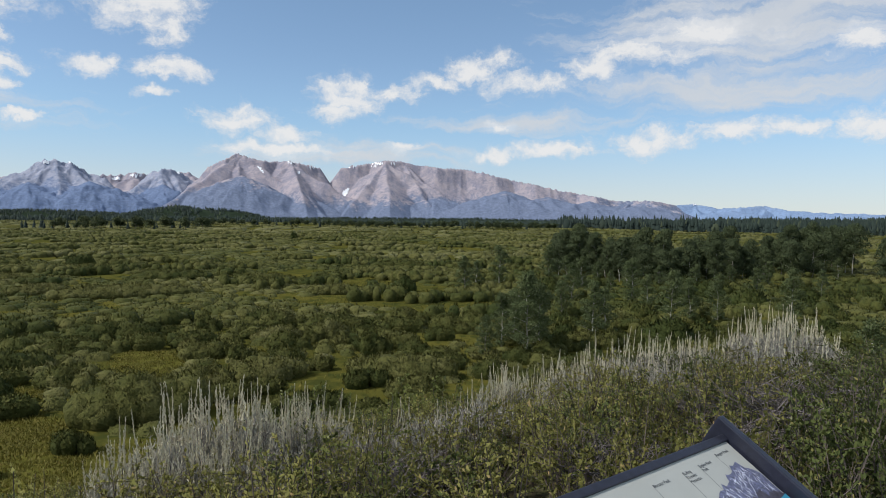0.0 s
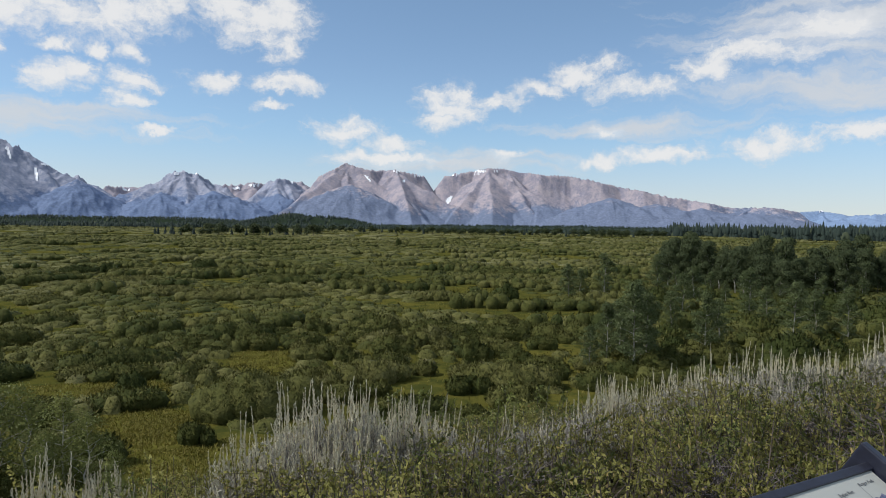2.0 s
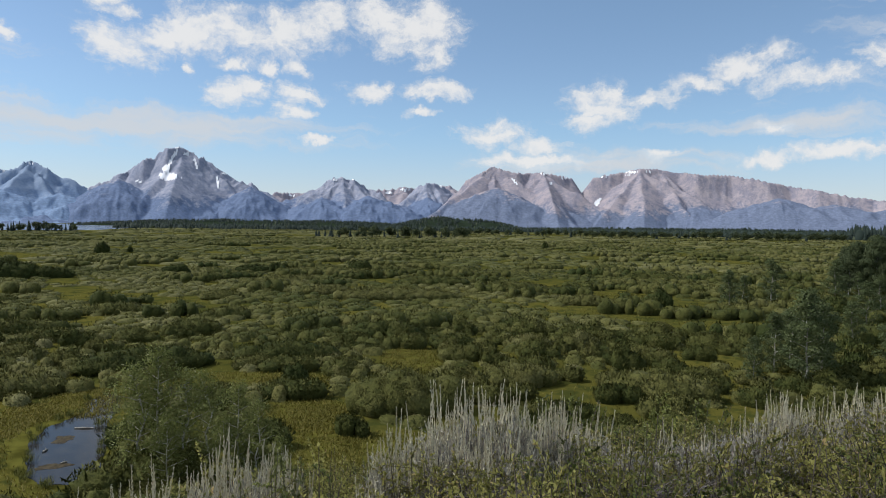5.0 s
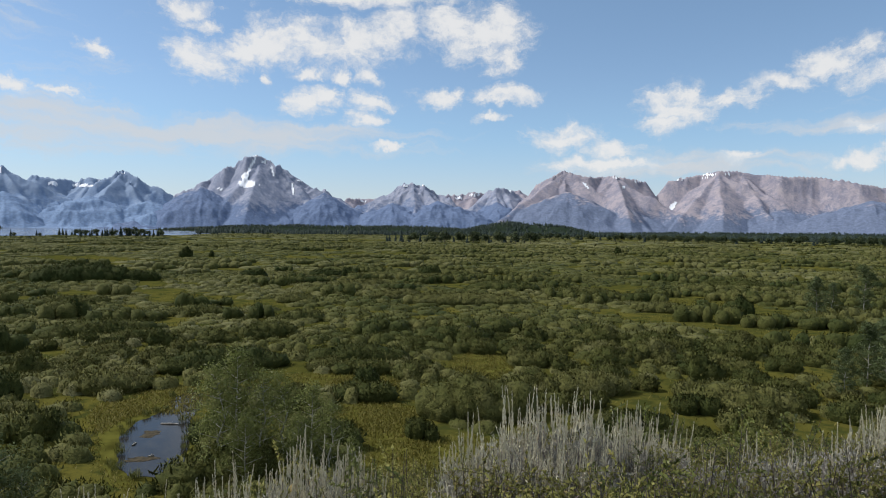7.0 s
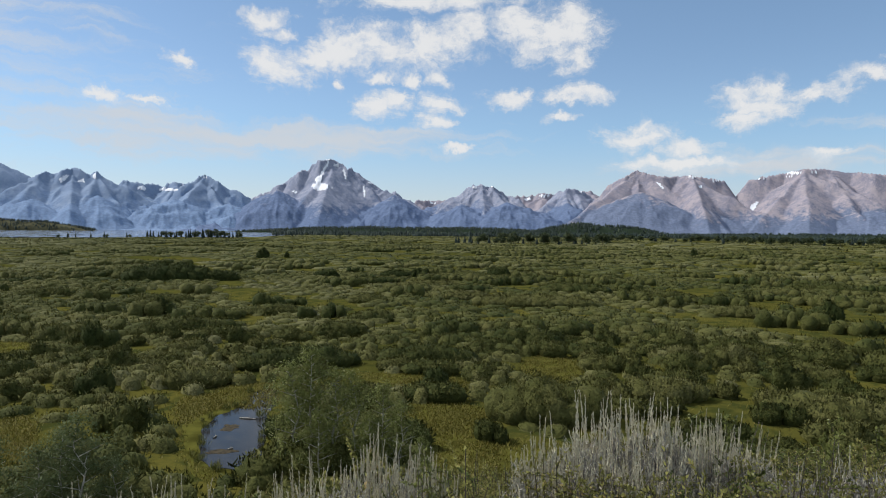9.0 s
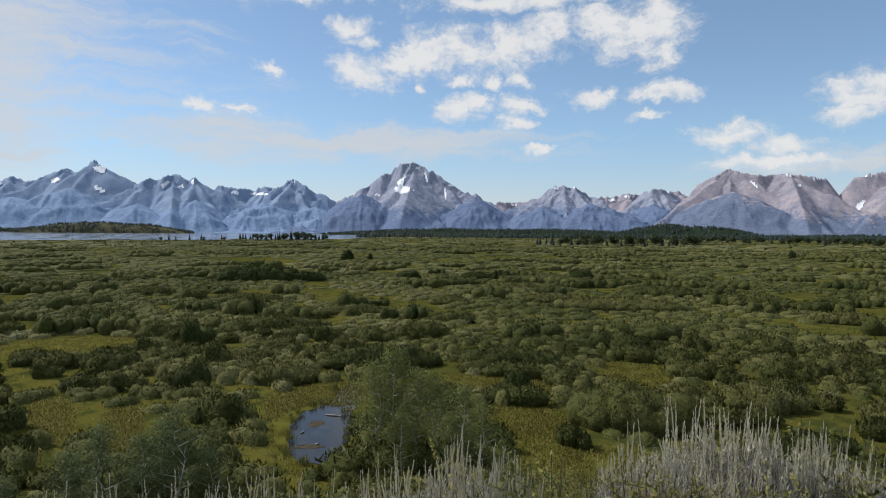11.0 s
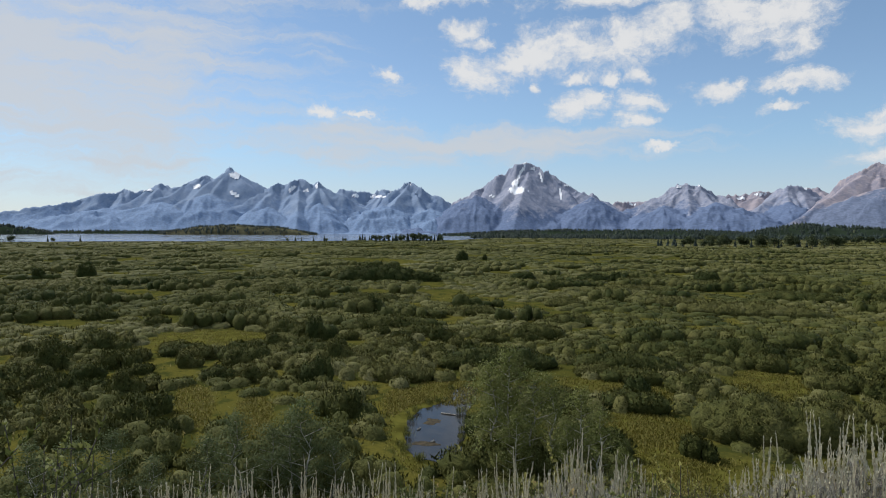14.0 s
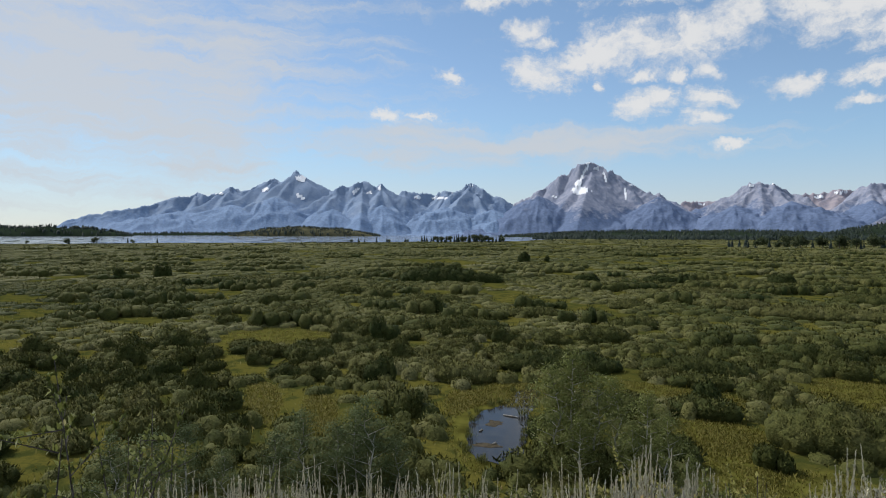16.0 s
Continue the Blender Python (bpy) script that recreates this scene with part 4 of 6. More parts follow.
# nearest willows, each a bush of its own
kinds = [willow_bush(100 + i, w, h, 230, 0.155, depth=q, tone=tn) for i, (w, h, q, tn) in enumerate([(2.8, 1.25, 1.9, 0.5), (3.6, 1.4, 2.1, 0.25), (2.6, 1.5, 1.9, 0.15), (4.4, 1.45, 2.3, 0.4), (2.0, 1.0, 1.6, 0.6), (3.2, 1.2, 2.0, 0.05), (2.4, 1.1, 1.7, 0.3)])]
dark = willow_bush(120, 2.2, 1.7, 230, 0.125, DARKBUSH, "dark green willow bush on the flats")
spots = []
tries = 0
r = np.random.default_rng(11)
while len(spots) < 250 and tries < 9000:
    tries += 1
    d = math.sqrt(24.0 ** 2 + r.random() * (64.0 ** 2 - 24.0 ** 2))
    az = -100 + 136 * r.random()
    x, y = polar(az, d)
    if float(ground_height(np.array(x), np.array(y))) > 0.3 or bool(sedge_clearing(np.array([x, x + 1.3 * y / d, x - 1.3 * y / d]), np.array([y, y - 1.3 * x / d, y + 1.3 * x / d])).any()):
        continue
    if float(value_noise(np.array([x / 9, y / 9, 4.4]))) < 0.33 or any((x - u) ** 2 + (y - v) ** 2 < w * w for u, v, w in taken):
        continue
    if any(((x - u) * y - (y - v) * x) ** 2 / d ** 2 / 2.6 ** 2 + ((x - u) * x + (y - v) * y) ** 2 / d ** 2 / 1.9 ** 2 < 1 for u, v in spots):
        continue
    spots.append((x, y))
started = set()
for i, (x, y) in enumerate(spots):
    k = dark if r.random() < 0.10 else kinds[int(r.integers(len(kinds)))]
    s = 0.75 + 0.5 * r.random()
    c = put_copy(k, x, y, 0) if k.name in started else k
    started.add(k.name)
    place(c, x, y, 0, r.random() * 0.7 - 0.35 - math.atan2(x, y), s, s * (0.8 + 0.4 * r.random()))
    c.scale.x *= 1.0 + 0.4 * r.random()
    tagged(c, group="willow bushes on the flats")


# all farther and lower scrub, joined
def open_flats(x, y):
    az, d = np.degrees(np.arctan2(x, y)), np.hypot(x, y)
    lake = (az < -47) & (d > np.interp(az, [-128, -84, -60, -50, -46], [660, 655, 690, 810, 1200]))
    return ~lake & (ground_height(x, y) < 0.2)


def scatter(r, d0, d1, count):
    d = np.sqrt(d0 ** 2 + r.random(count) * (d1 ** 2 - d0 ** 2))
    return polar(-106 + 148 * r.random(count), d)


def low_scrub(name, d0, d1, count, rad, height, per, size, label, seed, wide, levels, seg, gap, haze_lift=0.0):
    """Knee-high willow and birch that fills the ground between the thickets, with bare gaps of sedge. Farther zones get
    a paler tone in place of haze.
    """
    r = np.random.default_rng(seed)
    x, y = scatter(r, d0, d1, count)
    patch = fbm(flat3(x, y, gap, seed), 3)
    keep = open_flats(x, y) & (patch > 0.36)
    for o in (-1, 0, 1):
        d = np.hypot(x, y)
        keep &= ~sedge_clearing(x + o * rad * y / d, y - o * rad * x / d)
    x, y, patch = x[keep], y[keep], patch[keep]
    n = len(x)
    h = height * (0.55 + 0.6 * r.random(n)) * (0.6 + 1.4 * np.clip(patch - 0.36, 0, 0.4))
    L = np.stack([x, y, rad * (0.7 + 0.6 * r.random(n)), h, x * 0 - 0.03], -1)
    tone = np.clip(0.28 + haze_lift + 1.5 * (fbm(flat3(x, y, gap * 1.8, seed + 7), 3) - 0.42) + 0.12 * r.normal(size=n), 0, 1.4)
    H = Heap()
    canopy(H, r, L, tone, seg, levels, per, size, wide)
    return tagged(H.done(name, WILLOW, smooth=True), label, "scrub", kind="stuff")


def tall_scrub(name, d0, d1, count, lobes, rad, height, per, size, label, seed, wide, levels, seg, gap, haze_lift=0.0):
    """Chains of taller rounded bushes, each chain with a tone of its own, paled in the far zones in place of haze."""
    r = np.random.default_rng(seed)
    x, y = scatter(r, d0, d1, count)
    keep = open_flats(x, y) & (fbm(flat3(x, y, gap, seed), 2) > 0.42)
    if d0 < 200:
        keep &= np.min(np.hypot(x[:, None] - [p[0] for p in taken], y[:, None] - [p[1] for p in taken]), axis=1) > 3.5
    rows, tone = [], []
    for X, Y in zip(x[keep], y[keep]):
        n = int(lobes * (0.4 + 1.3 * r.random() ** 1.5)) + 1
        turn = math.atan2(X, Y) + 0.3 * r.normal()
        u = (np.arange(n) - n / 2) * rad * (0.75 + 0.2 * r.random()) + rad * 0.3 * r.normal(size=n)
        v = rad * 0.65 * r.normal(size=n)
        q = rad * (0.65 + 0.6 * r.random(n))
        h = height * (0.7 + 0.5 * r.random()) * (0.7 + 0.4 * r.random(n))
        rows.append(np.stack([X + u * math.cos(turn) + v * math.sin(turn), Y - u * math.sin(turn) + v * math.cos(turn), q, h, h * 0 - 0.03], -1))
        tone.append(np.clip(r.random() * 0.75 + haze_lift + 0.06 * r.normal(size=n), 0, 1.3))
    L, tone = np.concatenate(rows), np.concatenate(tone)
    ok = open_flats(L[:, 0], L[:, 1])
    for o in (-1, 0, 1):
        d = np.hypot(L[:, 0], L[:, 1])
        ok &= ~sedge_clearing(L[:, 0] + o * L[:, 2] * L[:, 1] / d, L[:, 1] - o * L[:, 2] * L[:, 0] / d)
    H = Heap()
    canopy(H, r, L[ok], tone[ok], seg, levels, per, size, wide)
    return tagged(H.done(name, WILLOW, smooth=True), label, "scrub", kind="stuff")


# last number: how far the leaf colour is paled to imitate haze
low_scrub("willow_scrub", 22, 64, 2300, 0.75, 0.85, 90, 0.16, "knee-high green willow scrub below the knoll", 30, 1.0, LOW, 7, 7.0)
low_scrub("willow_scrub", 62, 155, 7500, 1.25, 0.72, 34, 0.24, "low grey-green willow scrub", 31, 1.1, LOW, 6, 13.0, 0.22)
tall_scrub("willow_scrub", 62, 155, 430, 6, 1.0, 1.75, 80, 0.23, "rounded willow thickets in rows across the flats", 34, 1.0, FINE, 7, 24.0, 0.06)
low_scrub("willow_scrub", 150, 420, 8500, 3.2, 0.75, 17, 0.42, "low willow scrub reaching away over the flats", 32, 1.4, LOW, 6, 30.0, 0.35)
tall_scrub("willow_scrub", 150, 420, 1000, 7, 1.6, 1.75, 22, 0.38, "far rows of rounded willow thickets", 35, 1.2, COARSE, 6, 50.0, 0.28)
low_scrub("willow_scrub", 400, 1250, 6000, 11.0, 1.1, 8, 0.9, "far willow scrub merging into a green carpet", 33, 3.0, LOW, 7, 90.0, 0.5)
tall_scrub("willow_scrub", 400, 1250, 1100, 7, 4.0, 1.5, 8, 0.9, "faint far lines of willow thickets", 36, 2.2, COARSE, 6, 140.0, 0.35)

# sedge in the clearings
for i, (ca, cd, wa, wd) in enumerate(CLEARINGS):
    outline_sheet("meadow_%d" % (i + 1), ca, cd, cd * math.radians(wa) * 1.05, wd * 1.05, MEADOW, "open yellow-green sedge meadow", 0.012 + 0.001 * i, seed=float(i), rough=0.3)
r = np.random.default_rng(44)
P = []
for ca, cd, wa, wd in CLEARINGS:
    m = int(1500 * min(1.0, 45 / cd))
    a, q = r.random(m) * 6.283, np.sqrt(r.random(m)) * 1.1
    P.append(np.stack(polar(ca + wa * q * np.cos(a), cd + wd * q * np.sin(a)), -1))
P = np.concatenate(P)
P = P[ground_height(P[:, 0], P[:, 1]) < 0.3]
wet = (np.hypot((np.degrees(np.arctan2(P[:, 0], P[:, 1])) + 52.6) / 3.9, (np.hypot(P[:, 0], P[:, 1]) - 32.6) / 5.1) < 1)
P = np.concatenate([P[~wet], np.zeros((0, 2))])
H = Heap()
P3 = np.concatenate([P, np.zeros((len(P), 1))], 1)
for i in range(3):
    J = P3 + np.concatenate([r.normal(size=(len(P), 2)) * 0.15, np.zeros((len(P), 1))], 1)
    leaves(H, J, r.normal(size=J.shape) * 0.35 + [0, 0, 1], 0.07 + 0.10 * r.random(len(P)), 0.05, r, None, unit(r.normal(size=J.shape) * 0.3 + [0, 0, 1]))
x, y = scatter(r, 24, 105, 30000)
ok = open_flats(x, y) & (fbm(flat3(x, y, 2.5), 2) > 0.40)
P3 = np.stack([x[ok], y[ok], x[ok] * 0], -1)
P3 = P3[np.min([np.hypot(P3[:, 0] - u, P3[:, 1] - v) for u, v in [polar(-52.4, 29.5), polar(-52.2, 33.0), polar(-50.2, 37.0), polar(-49.4, 40.0)]], axis=0) > 3.0]
leaves(H, P3, r.normal(size=P3.shape) * 0.45 + [0, 0, 1], 0.14 + 0.20 * r.random(len(P3)), 0.07, r, None, unit(r.normal(size=P3.shape) * 0.4 + [0, 0, 1]))
tagged(H.done("sedge", SEDGE), "yellow-green sedge in the wet clearings", "grass", kind="stuff")


# ======== trees ========
def aspen(name, seed, height, n, size, bare, width, mat, label, forks=5, lean=0.03, full=1.0, spray=False):
    """Pale trunk with limbs and a broken crown of leaf clumps."""
    r = np.random.default_rng(seed)
    ob = new(name)
    T = Heap()
    knots = [np.array([0.0, 0.0, -0.1])]
    for i in range(1, 6):
        knots.append(np.array([r.normal() * lean * height, r.normal() * lean * height, height * 0.95 * i / 5]))
    rad = height * 0.010 + 0.014
    for i in range(5):
        stems(T, knots[i][None], knots[i + 1][None], rad * (1 - i / 5.6), rad * (1 - (i + 1) / 5.6), 6)
    lobes = []
    for i in range(forks * 3):
        f = bare + (0.97 - bare) * (i + 0.5) / (forks * 3)
        j = min(4, int(f * 5 / 0.95))
        base = knots[j] + (knots[j + 1] - knots[j]) * (f * 5 / 0.95 - j)
        a = i * 2.4 + r.random()
        reach = width * math.sin(math.pi * min(1, 0.16 + 0.84 * (f - bare) / (1 - bare)) ** 0.8) * (0.5 + 0.5 * r.random())
        tip = base + np.array([math.cos(a) * reach, math.sin(a) * reach, reach * 0.5])
        stems(T, base[None], tip[None], rad * 0.35, rad * 0.1, 4)
        lobes.append((*tip, width * (0.36 + 0.18 * r.random()) * full, width * (0.34 + 0.18 * r.random()) * full))
        mid = base + (tip - base) * 0.45
        lobes.append((*mid, width * 0.30, width * 0.32))
    lobes.append((*knots[5], width * 0.25, width * 0.4))
    T.done("trunk", ASPEN_BARK, ob, "pale slender trunk")
    C = Heap()
    leaf_shell(C, r, lobes, n, size, up=0.0, inner=0.62 if spray else 0.3, spray=spray)
    C.done("crown", mat, ob)
    return tagged(ob, label, "tree")


r = np.random.default_rng(61)
tall = [aspen("aspen_tree", 300 + i, h, 6500, 0.30, b, w, ASPEN, "tall dark green aspen with a pale trunk in a grove", full=1.25, spray=True) for i, (h, b, w) in enumerate([(9.4, 0.10, 2.5), (8.4, 0.06, 2.8), (10.2, 0.14, 2.3), (7.0, 0.03, 2.6)])]
bare = aspen("aspen_tree", 310, 9.8, 5000, 0.30, 0.38, 2.7, ASPEN, "tall aspen with a long bare white trunk", full=1.15, spray=True)
first = set()
for row, back in enumerate((0, 5, 10, 15)):
    for i in range(17):
        az = 9.6 + 23.2 * (i + 0.2 + 0.6 * r.random()) / 17
        d = float(np.interp(az, [g[0] for g in GROVE], [g[1] for g in GROVE])) + back + 4 * r.random()
        k = bare if az > 28.5 and r.random() < 0.75 else tall[int(r.integers(4))]
        bulk = 1.0 + 0.10 * math.sin(az * 1.15) + (0.06 if az > 28 else 0.0) - (0.12 if 22.5 < az < 27 else 0.0)
        s = (0.74 + 0.28 * r.random()) * bulk * 0.77 * d / 116
        x, y = polar(az, d)
        c = put_copy(k, x, y, 0) if k in first else k
        first.add(k)
        tagged(place(c, x, y, 0, r.random() * 6.28, s), group="trees of the aspen grove")
for az, d, h in ((34.5, 128, 7.5), (36.0, 120, 6.5), (37.6, 126, 8.0), (39.0, 118, 6.0), (40.5, 124, 7.0), (35.2, 140, 9.0), (38.4, 142, 9.0)):
    k = tall[int(r.integers(4))]
    x, y = polar(az, d)
    tagged(place(put_copy(k, x, y, 0), x, y, 0, r.random() * 6.28, h / 10.5), group="trees of the aspen grove")
# dark scrub under and beside the grove
under = [willow_bush(180 + i, w, h, 120, 0.26, DARKBUSH, "dark green scrub below the aspen grove", tone=t_) for i, (w, h, t_) in enumerate([(5.0, 2.0, 0.35), (4.0, 1.6, 0.55), (3.2, 1.3, 0.2)])]
for i in range(72):
    az = 8 + 34 * r.random()
    x, y = polar(az, (54 + 52 * r.random()) if i % 2 else 92 + 12 * r.random())
    k = under[i % 3]
    c = put_copy(k, x, y, 0) if i > 2 else k
    tagged(place(c, x, y, 0, -radians(az) + 0.3 * r.normal(), 0.7 + 0.5 * r.random()), group="scrub below the grove")

sap = [aspen("young_aspen", 330 + i, 5.0, 4200, 0.145, 0.04, 1.1, SAPLING, "slender young aspen with light green leaves", 6, 0.02) for i in range(3)]
used = set()
for i, (az, d, h) in enumerate([(1.9, 86, 5.0), (3.0, 92, 4.0), (5.3, 50, 4.2), (7.4, 47, 6.0), (8.6, 49, 5.2), (6.4, 52, 4.2), (13.2, 55, 4.9), (14.2, 58, 4.0), (3.9, 46, 3.0), (19.7, 66, 5.2), (21.0, 70, 4.2),
                                (23.2, 68, 4.8), (28.6, 72, 5.4), (16.4, 82, 5.4), (12.2, 88, 5.0), (9.3, 98, 6.0), (33.8, 42, 4.7), (35.5, 45, 4.0), (17.6, 75, 4.0), (26.0, 88, 4.4), (5.0, 96, 6.0), (7.8, 70, 4.5),
                                (10.5, 64, 4.0), (11.4, 74, 5.0), (30.5, 95, 4.0), (10.8, 106, 4.2), (13.5, 102, 3.6), (16.0, 100, 4.0), (18.5, 99, 3.4), (21.5, 100, 3.8), (24.0, 106, 3.6), (26.8, 112, 4.0), (31.5, 128, 4.2), (14.6, 94, 3.0), (20.0, 92, 3.2)]):
    x, y = polar(az, d)
    k = sap[i % 3]
    c = put_copy(k, x, y, 0) if k in used else k
    used.add(k)
    tagged(place(c, x, y, max(0, float(ground_height(np.array(x), np.array(y)))), i * 1.7, h / 5 * 1.05, h / 5), group="young aspens below the knoll")

shore_sap = [aspen("young_aspen", 360 + i, 4.2, 3000, 0.095, 0.06, 1.15, SAPLING, "dark green bushy young aspen below the knoll", 7, 0.03) for i in range(2)]
near_sap = [aspen("young_aspen", 350 + i, 4.2, 3000, 0.095, 0.08, 1.15, YOUNG, "bushy young aspen beside the pond", 7, 0.03) for i in range(3)]
used = set()
for i, (az, d, h) in enumerate([(-47.4, 26.5, 4.5), (-45.8, 27.5, 5.0), (-44.0, 26.5, 4.2), (-42.2, 27.5, 3.9), (-39.6, 26.0, 3.8), (-38.2, 25.0, 3.2), (-36.0, 24.0, 2.2), (-45.2, 25.0, 3.0), (-41.0, 25.0, 2.8),
                                (-69.5, 23.5, 3.6), (-66.6, 24, 3.0), (-64.0, 23.5, 3.9), (-65.0, 24.5, 3.3), (-72.0, 24, 2.8), (-61.5, 23.0, 2.6), (-76.0, 23, 2.6), (-81.5, 23, 3.4), (-84.5, 24, 3.2), (-79.0, 25, 3.0), (-33.5, 21.5, 2.0)]):
    x, y = polar(az, d)
    k = shore_sap[i % 2] if az < -60 else near_sap[i % 3]
    c = put_copy(k, x, y, 0) if k in used else k
    used.add(k)
    tagged(place(c, x, y, max(0, float(ground_height(np.array(x), np.array(y)))), i * 2.1, h / 4.2 * 1.05, h / 4.2), group="young aspens at the pond")


def conifers(name, spots, label, low, high, mat=None, lumpy=0.0, seed=1):
    """Far trees: ragged spires, with some round crowns among them."""
    r = np.random.default_rng(seed)
    H = Heap()
    for x, y, z in spots:
        h = (low + (high - low) * r.random() ** 1.4) * (0.75 + 0.5 * float(value_noise(np.array([x / 60, y / 60, 3.3]))))
        if r.random() < lumpy:
            dome(H, r, [(x, y, z + h * 0.05, h * 0.42, h * 0.75), (x + h * 0.2, y, z, h * 0.35, h * 0.6)], 6, 3, 0.9)
            continue
        w = h * (0.16 + 0.07 * r.random())
        for base, top, f in ((0.06, 0.62, 1.0), (0.38, 1.0, 0.68)):
            t = np.arange(6) * 1.047 + r.random() * 3
            q = w * f * (0.7 + 0.6 * r.random(6))
            V = np.concatenate([np.stack([x + q * np.cos(t), y + q * np.sin(t), z + h * base + h * 0.05 * r.random(6)], -1), [[x, y, z + h * top]]])
            H.add(V, None, [[j, (j + 1) % 6, 6] for j in range(6)])
    return tagged(H.done(name, mat or CONIFER), label, "forest", kind="stuff")


def belt(count, az0, az1, d0, d1, seed, shape=None, floor=0.0):
    r = np.random.default_rng(seed)
    az, d = az0 + (az1 - az0) * r.random(count), d0 + (d1 - d0) * r.random(count)
    if shape:
        d = d + np.interp(az, shape[0], shape[1])
    x, y = polar(az, d)
    keep = fbm(flat3(x, y, 70.0, seed), 3) > 0.36
    return np.stack([x, y, np.zeros(count) + floor], -1)[keep]


def wooded_hill(name, az, d, half, depth, height, label, low, high, count, soil, seed):
    """A low hill with its wood on it; the trees are one part."""
    n, m = 40, 12
    cx, cy = polar(az, d)
    ax, ay = polar(az, 1.0)
    U, W = np.meshgrid(np.linspace(-1, 1, n), np.linspace(-1, 1, m))

    def rise(u, w):
        return height * np.clip(1 - u ** 2, 0, 1) ** 0.8 * np.clip(1 - w ** 2, 0, 1) ** 0.7 * (0.75 + 0.5 * fbm(np.stack([u * 4, w * 2, u * 0 + seed], -1), 3)) - 0.3
    V = np.stack([cx + ay * U * half + ax * W * depth, cy - ax * U * half + ay * W * depth, rise(U, W)], -1).reshape(-1, 3)
    idx = np.arange(n * m).reshape(m, n)
    F = np.stack([idx[:-1, :-1], idx[:-1, 1:], idx[1:, 1:], idx[1:, :-1]], -1).reshape(-1, 4)
    hill = tagged(build(name, V, F, soil, smooth=True), label, "hill", kind="structure")
    r = np.random.default_rng(int(seed * 10))
    u, w = r.random(count) * 1.96 - 0.98, r.random(count) * 1.96 - 0.98
    keep = fbm(np.stack([u * 7, w * 3, u * 0 + seed], -1), 3) > (0.35 if soil is FOREST_SOIL else 0.40 - 0.25 * (w > -0.3))
    u, w = u[keep], w[keep]
    S = np.stack([cx + ay * u * half + ax * w * depth, cy - ax * u * half + ay * w * depth, rise(u, w)], -1)
    conifers("conifer_wood", S, "dark conifer wood on a low hill", low * 0.75, high * 0.8, lumpy=0.25, seed=int(seed))
    return hill


wooded_hill("hill_1", -68.9, 2350, 265, 90, 30, "low grassy wooded island in the lake", 6, 12, 1700, ISLAND_SOIL, 2.0)
wooded_hill("hill_2", -88.5, 2300, 240, 120, 30, "dark wooded point at the lake", 9, 16, 900, FOREST_SOIL, 3.0)
wooded_hill("hill_3", -76.0, 3150, 620, 90, 12, "long low wooded shore across the lake", 8, 14, 1300, FOREST_SOIL, 4.0)
wooded_hill("hill_4", -21.0, 1800, 190, 110, 30, "small rounded hill of dark conifers", 7, 13, 1300, FOREST_SOIL, 5.0)
wooded_hill("hill_5", -36.5, 2100, 560, 160, 20, "long low hill of dark conifers", 7, 12, 3000, FOREST_SOIL, 6.0)
wooded_hill("hill_6", 2.0, 2100, 760, 160, 9, "low dark forest below the mountains", 7, 11, 2200, FOREST_SOIL, 7.0)
wooded_hill("hill_7", 33.0, 1700, 480, 200, 12, "dark conifer forest on rising ground", 10, 20, 2400, FOREST_SOIL, 8.0)
conifers("conifer_forest", belt(2600, -49, -10, 1130, 1500, 71), "dark conifer forest along the edge of the flats", 5, 12, lumpy=0.3, seed=71)
conifers("conifer_forest", belt(2600, -12, 12, 800, 1250, 72, ((-12, 0, 12), (250, 60, 0))), "mixed dark forest along the edge of the flats", 5, 11, lumpy=0.5, seed=72)
conifers("conifer_forest", belt(3000, 10, 42, 620, 1000, 73, ((10, 20, 42), (200, 60, 0))), "tall pointed spruces behind the aspen grove", 8, 17, lumpy=0.06, seed=73)


# single trees at the far edge of the flats
def far_tree(seed, height, conifer, label):
    r = np.random.default_rng(seed)
    ob = new("spruce" if conifer else "cottonwood")
    T = Heap()
    stems(T, np.array([[0, 0, -0.1]]), np.array([[0, 0, height * 0.8]]), height * 0.02, height * 0.006, 5)
    T.done("trunk", TWIG, ob)
    C = Heap()
    if conifer:
        for i in range(9):
            f = i / 9
            w = height * 0.19 * (1 - f) + 0.1
            n = 9
            t = np.arange(n) * 6.283 / n + r.random()
            q = w * (0.6 + 0.7 * r.random(n))
            zb = height * (0.07 + 0.88 * f)
            C.add(np.concatenate([np.stack([q * np.cos(t), q * np.sin(t), zb - q * 0.25], -1), [[0, 0, zb + height * 0.19]]]), None, [[j, (j + 1) % n, n] for j in range(n)])
    else:
        L = [(r.normal() * height * 0.14, r.normal() * height * 0.14, height * (0.25 + 0.45 * r.random()), height * 0.24, height * 0.26) for _ in range(9)]
        leaf_shell(C, r, L, 900, height * 0.10, up=0.1, inner=0.4)
    C.done("crown", CONIFER if conifer else ASPEN, ob)
    return tagged(ob, label, "tree")


spruces = [far_tree(400 + i, 8.0, True, "dark spruce at the far edge of the flats") for i in range(2)]
cottons = [far_tree(410 + i, 7.0, False, "round dark green cottonwood at the far edge of the flats") for i in range(2)]
used = set()
r = np.random.default_rng(77)


def tree_row(count, az0, az1, d0, d1, share, low, high, group):
    for i in range(count):
        az, d = az0 + (az1 - az0) * (i + r.random()) / count, d0 + (d1 - d0) * r.random()
        conifer = r.random() < share
        k = (spruces if conifer else cottons)[i % 2]
        x, y = polar(az, d)
        c = put_copy(k, x, y, 0) if k in used else k
        used.add(k)
        s = (low + (high - low) * r.random()) / (8.0 if conifer else 7.0)
        tagged(place(c, x, y, 0, r.random() * 6.28, s * 1.1, s), group=group)


